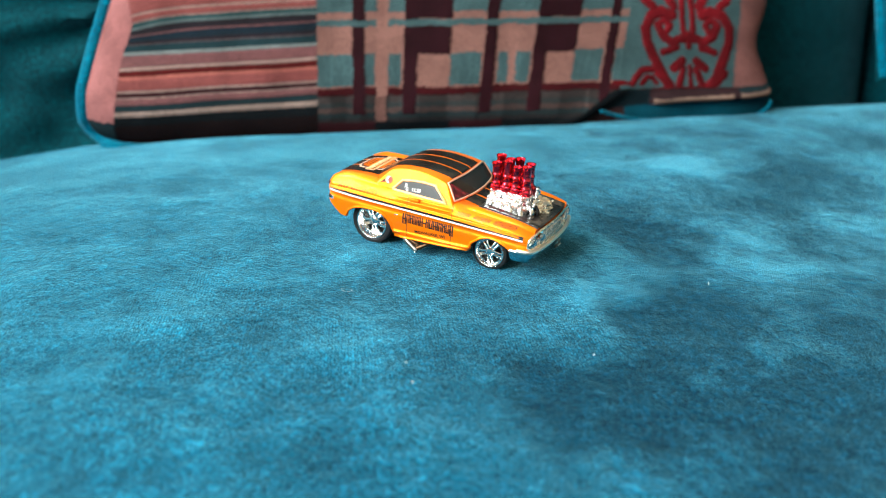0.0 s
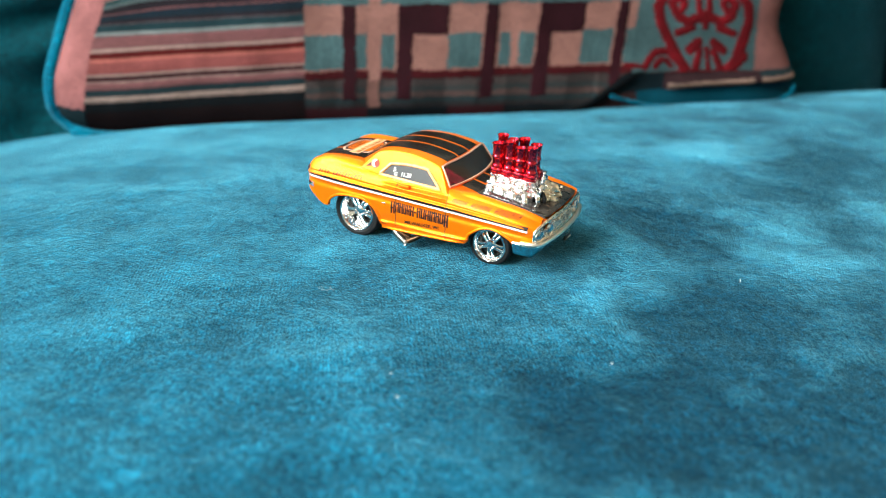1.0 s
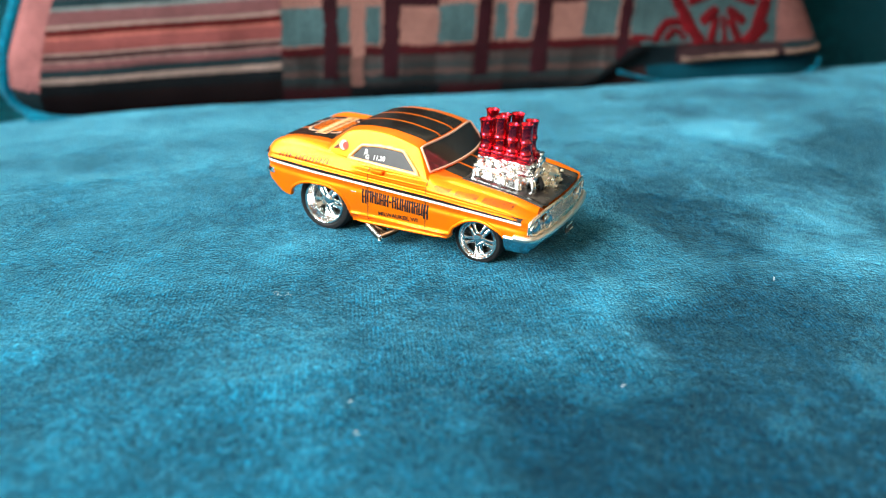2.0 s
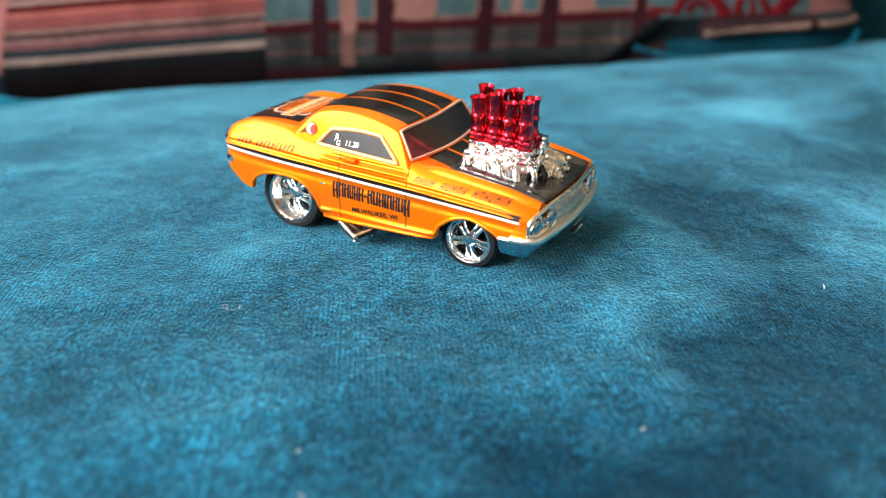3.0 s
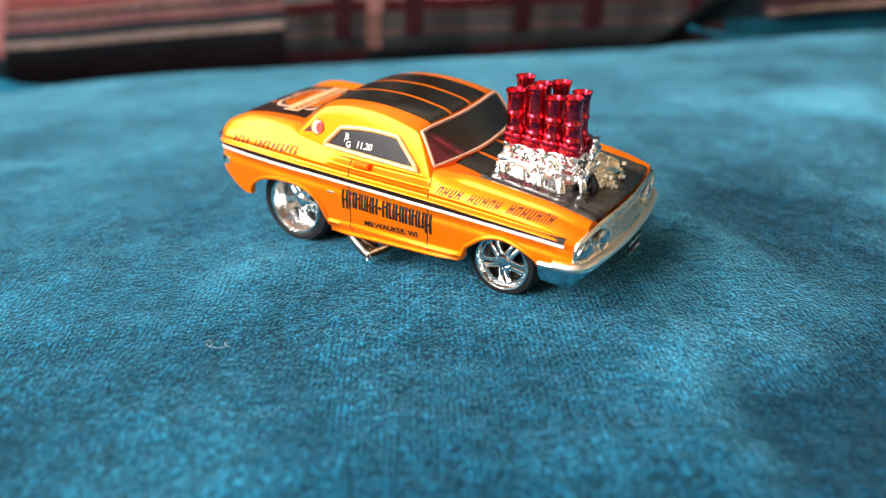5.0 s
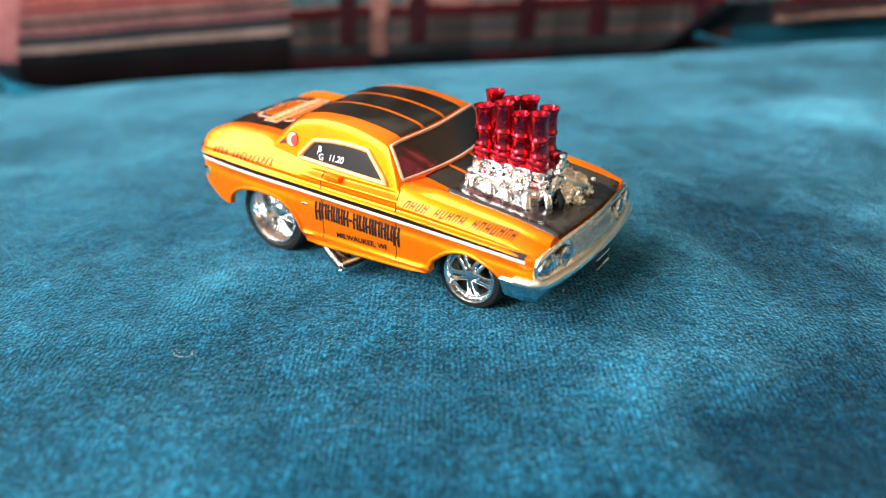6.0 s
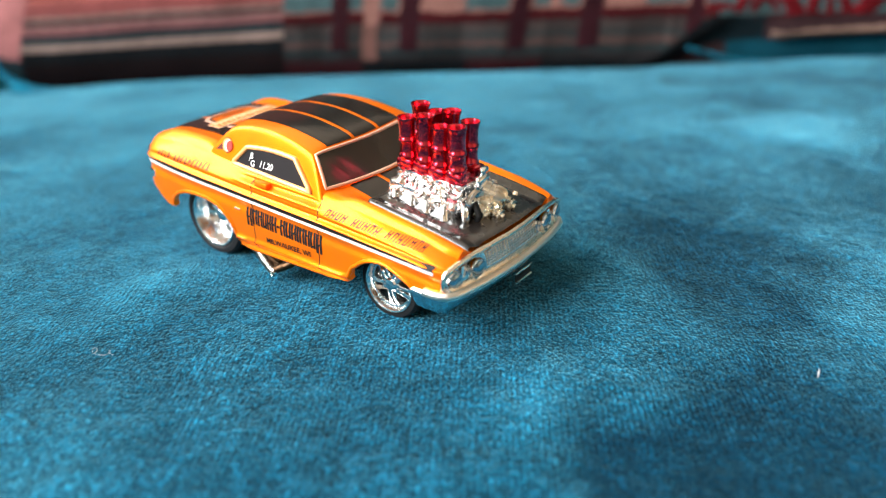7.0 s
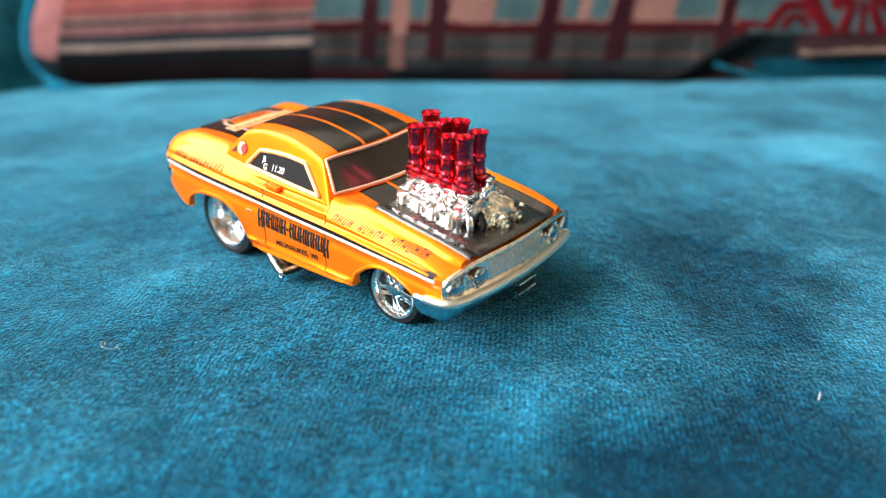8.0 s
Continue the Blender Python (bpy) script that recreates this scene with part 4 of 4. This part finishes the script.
def bumper_path(s):
    return [(s * y, x) for y, x in ((0, 35.2), (5, 35.05), (10, 34.55), (14, 33.85), (15.8, 33.35), (16.9, 32.6), (17.5, 31.4), (17.7, 29.5), (17.75, 27.5), (17.6, 25.5))]


line = bumper_path(-1)[::-1] + bumper_path(1)[1:]
prof = [(-2.2, 11.2), (-1.2, 11.5), (-0.35, 11.45), (0.08, 11.1), (0.1, 10.6), (-0.35, 9.8), (-1.1, 8.8), (-2.0, 7.9), (-3.2, 7.1)]
fine = []
for a, b in zip(line, line[1:]):
    fine += [(a[0] + (b[0] - a[0]) * k / 4, a[1] + (b[1] - a[1]) * k / 4) for k in range(4)]
fine.append(line[-1])


def bumper_point(i, j):
    y, x = fine[i]
    a, b = fine[max(0, i - 2)], fine[min(len(fine) - 1, i + 2)]
    d = Vector((b[1] - a[1], b[0] - a[0], 0)).normalized()
    nx, ny = d.y, -d.x
    out, z = prof[j]
    ends = min(i, len(fine) - 1 - i) / 8
    if j > 4:
        out *= 0.45 + 0.55 * nx
    return x + nx * out, y + ny * out, z if ends >= 1 else 9.6 + (z - 9.6) * (0.92 + 0.08 * ends)


bumper = part("front_bumper", sheet(bumper_point, len(fine), len(prof)), CHROME, car, "wraparound chrome front bumper", sharp=60)
part("bumper_rail", tube([(x - 0.45, y * 0.99, 11.25) for y, x in fine[6:-6]], 0.72, 12), RAIL, bumper, "bright upper rail of the bumper", sharp=0)
part("number_plate", block(34.6, 1.0, 8.0, 0.3, 4.6, 1.6, 0.1), CHASSIS, bumper, "dark blank number plate")
for z in (7.1, 8.9):
    part("plate_rim", tube([(34.85, -1.4, z), (34.85, 3.4, z)], 0.17, 6), WARM_CHROME, bumper, "thin bright rim of the plate")
rear = part("rear_bumper", sheet(lambda i, j: (-43.6 + 0.035 * abs(-16.6 + 33.2 * i / 29) ** 1.6 * 0.9 - [0, 0.7, 0.8, 0.7, 0][j], -16.6 + 33.2 * i / 29, 13.2 + 0.8 * j), 30, 5, True), CHROME, car, "chrome rear bumper", sharp=60)
for s in (-1, 1):
    part("tail_lamp", lathe([(1.5, 0), (1.6, -0.5), (1.2, -0.9), (0, -1.0)], 20, "x"), REDINK, car, "red round tail lamp", pose(-0.0428, s * 0.0122, 0.0175))
    part("rear_corner_cap", tube([(-40.6, s * 17.15, 15.3), (-42.2, s * 16.2, 15.3), (-43.2, s * 14.6, 15.3)], 0.75, 8), CHROME, rear)
    part("fin_cap", tube([(-42.0, s * 15.9, 19.6), (-42.9, s * 15.3, 19.6), (-43.5, s * 13.9, 19.7)], 0.75, 8), CHROME, car, "chrome cap on the rear fin")

# underside
part("chassis", Bag().add(*block(-6, 0, 6.4, 60, 13.6, 5.6, 0.4)).add(*block(-3, 0, 14.9, 68, 31, 0.8, 0.2)).add(*block(-3, 0, 7.6, 24, 31, 1.6, 0.3)), CHASSIS, car, "dark plastic underside")


# wheels
WELL = metal("dull_grey_metal", (0.07, 0.065, 0.06), 0.3, 0.2)


def wheel(x, face, z, r, rim, width, s, deep):
    """A tyre with a bright five-spoke wheel; it faces the side s."""
    hub = tagged(new("wheel"), "deep chrome five-spoke wheel")
    hub.parent = car
    hub.matrix_basis = pose(x * 0.001, s * face * 0.001, z * 0.001, 0, 0, 0 if s < 0 else 180)
    c = 0.14 * r
    part("tyre", lathe([(rim - 0.4, width), (r - c, width), (r, width - c * 0.7), (r, c * 0.7), (r - c * 0.45, 0.12), (r - c * 1.3, -0.05), (rim + 0.5, 0.1), (rim, 0.35), (rim - 0.3, 0.8)], 48, "y"), RUBBER, hub, "black rubber tyre", sharp=30)
    part("rim", lathe([(rim + 0.05, 0.5), (rim + 0.15, 0.1), (rim - 0.05, -0.12), (rim - 0.35, -0.02), (rim - 0.6, 0.35), (rim - 0.75, 0.75), (rim - 1.0, 0.8 + 0.3 * deep), (rim - 1.15 - 0.2 * deep, 1.2 + 0.6 * deep), (rim - 1.25 - 0.4 * deep, 2.2 + deep), (rim - 1.5 - 0.4 * deep, 2.8 + deep)], 48, "y"), RIM, hub, "bright chrome dished rim", sharp=25)
    part("wheel_disc", lathe([(rim - 1.2 - 0.4 * deep, 2.6 + deep), (rim * 0.5, 2.8 + deep), (0, 2.9 + deep)], 32, "y"), WELL, hub, "dark recess behind the spokes")
    for k in range(5):
        a = math.pi * 2 * k / 5 + 0.3
        m = Matrix.Rotation(a, 4, "Y")
        one = Bag()
        for off in (-1, 1):
            v = []
            for t, c, w, d in ((0.16, 0.1, 0.1, 0.7), (0.42, 0.1, 0.075, 0.8), (0.66, 0.12, 0.075, 1.1), (0.83, 0.17, 0.12, 1.4)):
                rr, z0, z1, d = rim * t * (1 - 0.1 * deep), rim * (off * c - w), rim * (off * c + w), d + deep
                v += [(rr, d + 0.9, z0), (rr, d + 0.12, z0), (rr, d, z0 + 0.3 * (z1 - z0)), (rr, d, z1 - 0.3 * (z1 - z0)), (rr, d + 0.12, z1), (rr, d + 0.9, z1)]
            one.add(v, [(i * 6 + j, i * 6 + j + 1, i * 6 + j + 7, i * 6 + j + 6) for i in range(3) for j in range(5)], m)
        part("spoke", one, RIM, hub, sharp=25)
    part("hub_cap", lathe([(rim * 0.27, 1.6), (rim * 0.26, 0.75), (rim * 0.2, 0.45), (rim * 0.08, 0.35), (0, 0.33)], 20, "y"), CHROME, hub, at=pose(0, 0.001 * deep, 0), sharp=35)
    for k in range(5):
        a = math.pi * 2 * k / 5 + 0.9
        part("wheel_nut", lathe([(0.22, 1.4), (0.22, 0.75), (0, 0.7)], 8, "y"), CHROME, hub, at=pose(rim * 0.34 * math.cos(a) * 0.001, 0.001 * deep, rim * 0.34 * math.sin(a) * 0.001))
    return hub


# the front half of the casting is a little wider and sits a touch askew on its axles
for ob in car.children_recursive:
    if ob.type == "MESH":
        if ob.location.length:
            ob.location.y += 0.055 * (ob.location.y + 0.017) * step(-22, 12, ob.location.x * 1000)
        else:
            for v in ob.data.vertices:
                v.co.y += 0.055 * (v.co.y + 0.017) * step(-22, 12, v.co.x * 1000)

for s in (-1, 1):
    wheel(-26.7, 15.0, 8.2, 7.8, 5.75, 7.5, s, 1.3)
    wheel(17.0, 13.4, 6.6, 6.3, 5.0, 5.5, s, 0.0)
part("axle", lathe([(0, -13), (0.7, -13), (0.7, 13), (0, 13)], 12, "y"), CHASSIS, car, at=pose(-0.0268, 0, 0.00785))
part("axle", lathe([(0, -12), (0.7, -12), (0.7, 12), (0, 12)], 12, "y"), CHASSIS, car, at=pose(0.0176, 0, 0.00635))

# side exhausts
DULL = metal("dark_chrome", (0.26, 0.24, 0.21), 0.22, 0.5)
# pipe metal painted dark for shade, brown for the body's orange reflection
SHADED_PIPE = metal("shaded_brown_chrome", (0.1, 0.055, 0.03), 0.3, 0.6)
for s in (-1, 1):
    pipe = part("side_exhaust", tube([(-13.2, s * 15.2, 6.6), (-12.2, s * 15.9, 5.3), (-10.2, s * 16.4, 4.0), (-8.3, s * 16.7, 2.9)], [0.9, 1.05, 1.0, 0.85], 12), DULL, car, "chrome side exhaust under the sill")
    part("header_pipe", tube([(-3.6, s * 14.4, 6.2), (-5.0, s * 15.2, 4.9), (-6.8, s * 16.0, 3.9), (-8.2, s * 16.5, 3.1)], [0.65, 0.8, 0.8, 0.7], 10), SHADED_PIPE, pipe, "header pipe, shade and orange reflection painted into its colour")
    for k in range(2):
        part("header_pipe", tube([(-10.8 + 2.6 * k, s * 14.2, 6.2), (-9.8 + 1.6 * k, s * 15.0, 5.1), (-8.9 + 0.6 * k, s * 15.9, 3.4)], 0.75, 8), SHADED_PIPE, pipe, "header pipe, shade and orange reflection painted into its colour")
    part("collector", block(0, 0, 0, 4.6, 1.3, 1.7, 0.4), SHADED_PIPE, pipe, "collector, shade and orange reflection painted into its colour", pose(-0.0095, s * 0.0156, 0.0046, 0, 18, 0))
    part("exhaust_tip", lathe([(0.4, 0.5), (0.75, 0.3), (0.9, -0.3), (0.8, -0.45), (0.5, -0.2)], 16, "y"), CHROME, pipe, at=pose(-0.0082, s * 0.0168, 0.0029, 0, 0, 20 * s))


# ---- engine standing through the hood ----
def deck_top(x):
    """Top of the intake manifold, which falls towards the nose."""
    return 24.8 - 0.04 * (x - 13)


rng = random.Random(7)
CY = -0.3
bulk = Bag()
bulk.add(*block(0, 0, 0, 14.0, 7.2, 2.6, 0.4), m=pose(18.8, CY, deck_top(18.8) - 1.5, 0, 2.3, 0))
bulk.add(*block(0, 0, 0, 14.8, 12.4, 4.4, 1.0), m=pose(18.9, CY, 20.4, 0, 5, 0))
engine = part("engine", bulk, SILVER, car, "bright chrome engine block standing through the hood", sharp=35)
ROW = [13.7, 17.3, 20.5, 24.1]
for y, heights in ((-2.75, (33.6, 34.5, 33.2, 33.8)), (1.5, (34.8, 34.0, 34.7, 33.5))):
    for k, x in enumerate(ROW):
        z0 = deck_top(x) - 0.3
        h = heights[k] - z0
        stack = part("intake_trumpet", lathe([(1.2, 0), (1.7, 0.1), (1.78, 0.5), (1.6, 0.9), (1.56, 1.9), (1.7, 2.2), (1.7, 2.55), (1.54, 2.85), (1.44, 3.2), (1.42, 4.6), (1.5, 4.85), (1.64, 5.1), (1.64, 5.4), (1.48, 5.65), (1.42, 6.0),
                                            (1.42, h - 2.0), (1.46, h - 1.3), (1.56, h - 0.6), (1.74, h - 0.18), (1.72, h), (1.55, h - 0.02), (1.35, h - 0.7), (1.2, h - 1.6), (1.1, h - 4.0), (0, h - 4.1)], 24),
                     RED, engine, "red anodised flared intake trumpet", pose((x - (0.7 if y > 0 else 0.0)) * 0.001, y * 0.001, z0 * 0.001, rng.uniform(-1.2, 1.2), rng.uniform(-1.5, 1.5), rng.uniform(0, 90)), sharp=40)
        part("trumpet_collar", block(x, y, z0 + 1.1, 3.3, 3.2, 1.9, 0.5), RED, engine)
        if k < 3:
            part("trumpet_link", block((x + 1.8), y, z0 + 1.0, 1.4, 1.8, 1.5, 0.3), RED, engine)
    if y > 0:
        part("throttle_rod", tube([(12.6, y * 1.62, deck_top(12.6) + 0.3), (25.6, y * 1.62, deck_top(25.6) + 0.3)], 0.25, 6), CHROME, engine)
# belt housing standing behind the pulleys
part("belt_housing", block(0, 0, 0, 1.6, 3.6, 4.6, 0.7, 3), SILVER, engine, "bright silver belt housing", pose(0.0266, 0.0004, 0.0228, 0, 8, 0))
part("belt_housing", block(0, 0, 0, 1.2, 2.2, 1.6, 0.4, 3), SILVER, engine, at=pose(0.0266, 0.0012, 0.0254, 0, 8, 10))
for s in (-1, 1):
    # throttle bodies, valve cover and header pipes on each bank
    for k, x in enumerate(ROW):
        z = deck_top(x)
        part("throttle_body", lathe([(1.25, 0), (1.35, 0.4), (1.1, 0.8), (1.1, 2.2), (1.4, 2.5), (1.3, 3.0), (0.4, 3.2)], 14), SILVER, engine, at=pose(x * 0.001, (CY + s * 2.9) * 0.001, (z - 2.2) * 0.001, s * 52, 0, 0))
        part("injector", block(0, 0, 0, 0.8, 2.2, 0.8, 0.2), SILVER, engine, at=pose((x + 1.6) * 0.001, (CY + s * 3.7) * 0.001, (z - 1.9) * 0.001, s * 30, 15, 20))
        part("header_pipe", tube([(x - 0.6, CY + s * 4.6, z - 3.4), (x - 0.2, CY + s * 6.2, z - 3.9), (x + 0.4, CY + s * 6.9, z - 5.2), (x + 0.8, CY + s * 6.8, z - 6.8)], [0.8, 0.85, 0.8, 0.75], 10), SILVER, engine)
        part("spark_plug", lathe([(0.5, 0), (0.5, 0.6), (0.3, 0.8), (0.3, 1.6), (0, 1.7)], 8), CHROME, engine, at=pose((x + 1.2) * 0.001, (CY + s * 5.0) * 0.001, (z - 3.6) * 0.001, -s * 70, 0, 10))
    part("valve_cover", block(0, 0, 0, 13.2, 3.0, 2.0, 0.6, 3), SILVER, engine, at=pose(0.0188, (CY + s * 4.4) * 0.001, 0.0216, -s * 32, 3, 0))
    for k in range(5):
        part("cover_rib", block(0, 0, 0, 0.35, 2.6, 0.5, 0.1), SILVER, engine, at=pose((13.6 + 2.5 * k) * 0.001, (CY + s * 4.65) * 0.001, (23.4 - 0.13 * k) * 0.001, -s * 32, 3, 0))
# hoses, bolts and fittings along the manifold
for k in range(34):
    x = rng.uniform(12.2, 26.0)
    s = rng.choice((-1, -1, 1))
    y = CY + s * rng.uniform(3.2, 6.6)
    z = deck_top(x) - 0.8 - 0.62 * (abs(y - CY) - 3.0) + rng.uniform(-0.5, 0.6)
    if k % 3 == 0:
        shape = lathe([(0, 0), (0.62, 0), (0.62, 0.7), (0.35, 0.9), (0.35, 1.3), (0, 1.35)], 10)
    elif k % 3 == 1:
        shape = block(0, 0, 0, rng.uniform(0.6, 1.3), rng.uniform(0.6, 1.2), rng.uniform(0.6, 1.1), 0.2)
    else:
        shape = tube([(-0.9, 0, 0), (-0.3, 0.2, 0.5), (0.5, -0.1, 0.45), (1.0, 0.1, -0.3)], 0.3, 7)
    part("engine_fitting", shape, SILVER if k % 4 else WARM_CHROME, engine, at=pose(x * 0.001, y * 0.001, z * 0.001, rng.uniform(-60, 60), rng.uniform(-60, 60), rng.uniform(0, 180)))
# belt drive at the nose of the engine
part("blower_pulley", lathe([(0, -0.5), (2.3, -0.5), (2.6, -0.2), (2.35, 0.1), (2.6, 0.4), (2.4, 0.7), (1.4, 0.8), (1.2, 0.4), (0.5, 0.4), (0.4, 1.1), (0, 1.1)], 30, "x"), CHROME, engine, "bright chrome pulley", pose(0.0274, -0.0026, 0.0212, 0, 9, 0), sharp=30)
for x, y, z, r in ((28.6, -1.8, 19.2, 1.7), (29.2, 2.0, 19.4, 1.9), (30.2, 4.4, 18.9, 1.3), (28.2, 4.0, 20.4, 1.1), (30.4, 0.4, 18.6, 1.2)):
    part("pulley", lathe([(0, -1.0), (r * 0.8, -1.0), (r, -0.6), (r * 0.85, -0.2), (r, 0.2), (r * 0.9, 0.6), (r * 0.5, 0.7), (r * 0.4, 1.1), (0, 1.15)], 22, "x"), WARM_CHROME, engine, "chrome pulley with a warm reflection painted into its colour", pose(x * 0.001, y * 0.001, z * 0.001, 0, 9, 0), sharp=30)
part("alternator", lathe([(0, -2.6), (1.5, -2.6), (1.85, -2.2), (1.85, -1.2), (1.65, -1.0), (1.65, -0.4), (1.85, -0.2), (1.85, 1.4), (1.5, 2.0), (0.7, 2.1), (0.6, 2.8), (0, 2.9)], 20, "x"), WARM_CHROME, engine, "chrome alternator with a warm reflection painted into its colour", pose(0.0284, 0.0022, 0.0214, 0, 22, 24), sharp=30)
part("water_pump", block(0, 0, 0, 4.4, 4.2, 3.0, 0.8), WARM_CHROME, engine, at=pose(0.0272, 0.0004, 0.0200, 0, 9, 8))
part("pump_hose", tube([(26.6, -2.6, 22.2), (28.2, -3.6, 21.2), (29.0, -3.4, 19.6), (28.6, -3.6, 18.2)], 0.6, 9), CHASSIS, engine, "dark hose", sharp=0)
part("pump_bracket", tube([(26.2, -4.6, 21.5), (27.4, -5.2, 20.0), (27.8, -5.6, 18.0)], [0.7, 0.8, 0.6], 9), CHROME, engine, sharp=0)
part("drive_belt", tube([(28.2, 2.6, 22.2), (29.6, 4.0, 20.6), (30.8, 5.4, 19.0), (30.9, 3.6, 18.0), (30.4, 0.4, 17.6)], 0.3, 6), CHASSIS, engine, sharp=0)
for k in range(9):
    part("engine_fitting", lathe([(0, 0), (0.5, 0), (0.5, 0.6), (0.3, 0.8), (0, 0.85)], 8), WARM_CHROME, engine, at=pose(rng.uniform(27, 31) * 0.001, rng.uniform(-3, 5.5) * 0.001, rng.uniform(18.6, 21) * 0.001, rng.uniform(-70, 70), rng.uniform(-70, 70), 0))

# ---- lint on the seat ----
def seat_at(x, y):
    return seat_z(x * CU + y * SU, -x * SU + y * CU)


for x, y, a, ln in ((64.2, -48.6, 70, 0.6), (82.6, 12.2, 100, 1.2), (28.4, -84.4, 160, 0.5), (22.6, -77.3, 20, 0.3)):
    z = seat_at(x, y) + 0.15
    speck = part("lint", tube([(x - ln * math.cos(radians(a)), y - ln * math.sin(radians(a)), z), (x, y + 0.15, z + 0.2), (x + ln * math.cos(radians(a)), y + ln * math.sin(radians(a)), z)], [0.07, 0.14, 0.06], 6), LINT)
    tagged(speck, "tiny white speck of lint lying on the velvet", "lint", "lint on the seat")
curl = []
for k in range(56):
    a = k / 55 * 11.0
    r = 1.3 - 0.012 * k
    x, y = -15.6 + r * math.cos(a) + 0.075 * k, -51.2 + r * 0.7 * math.sin(a) + 0.04 * k
    curl.append((x, y, seat_at(x, y) + 0.12 + 0.1 * math.sin(a)))
tagged(part("lint_thread", tube(curl, 0.026, 5), LINT), "fine curled pale thread lying on the velvet", "lint", "lint on the seat")
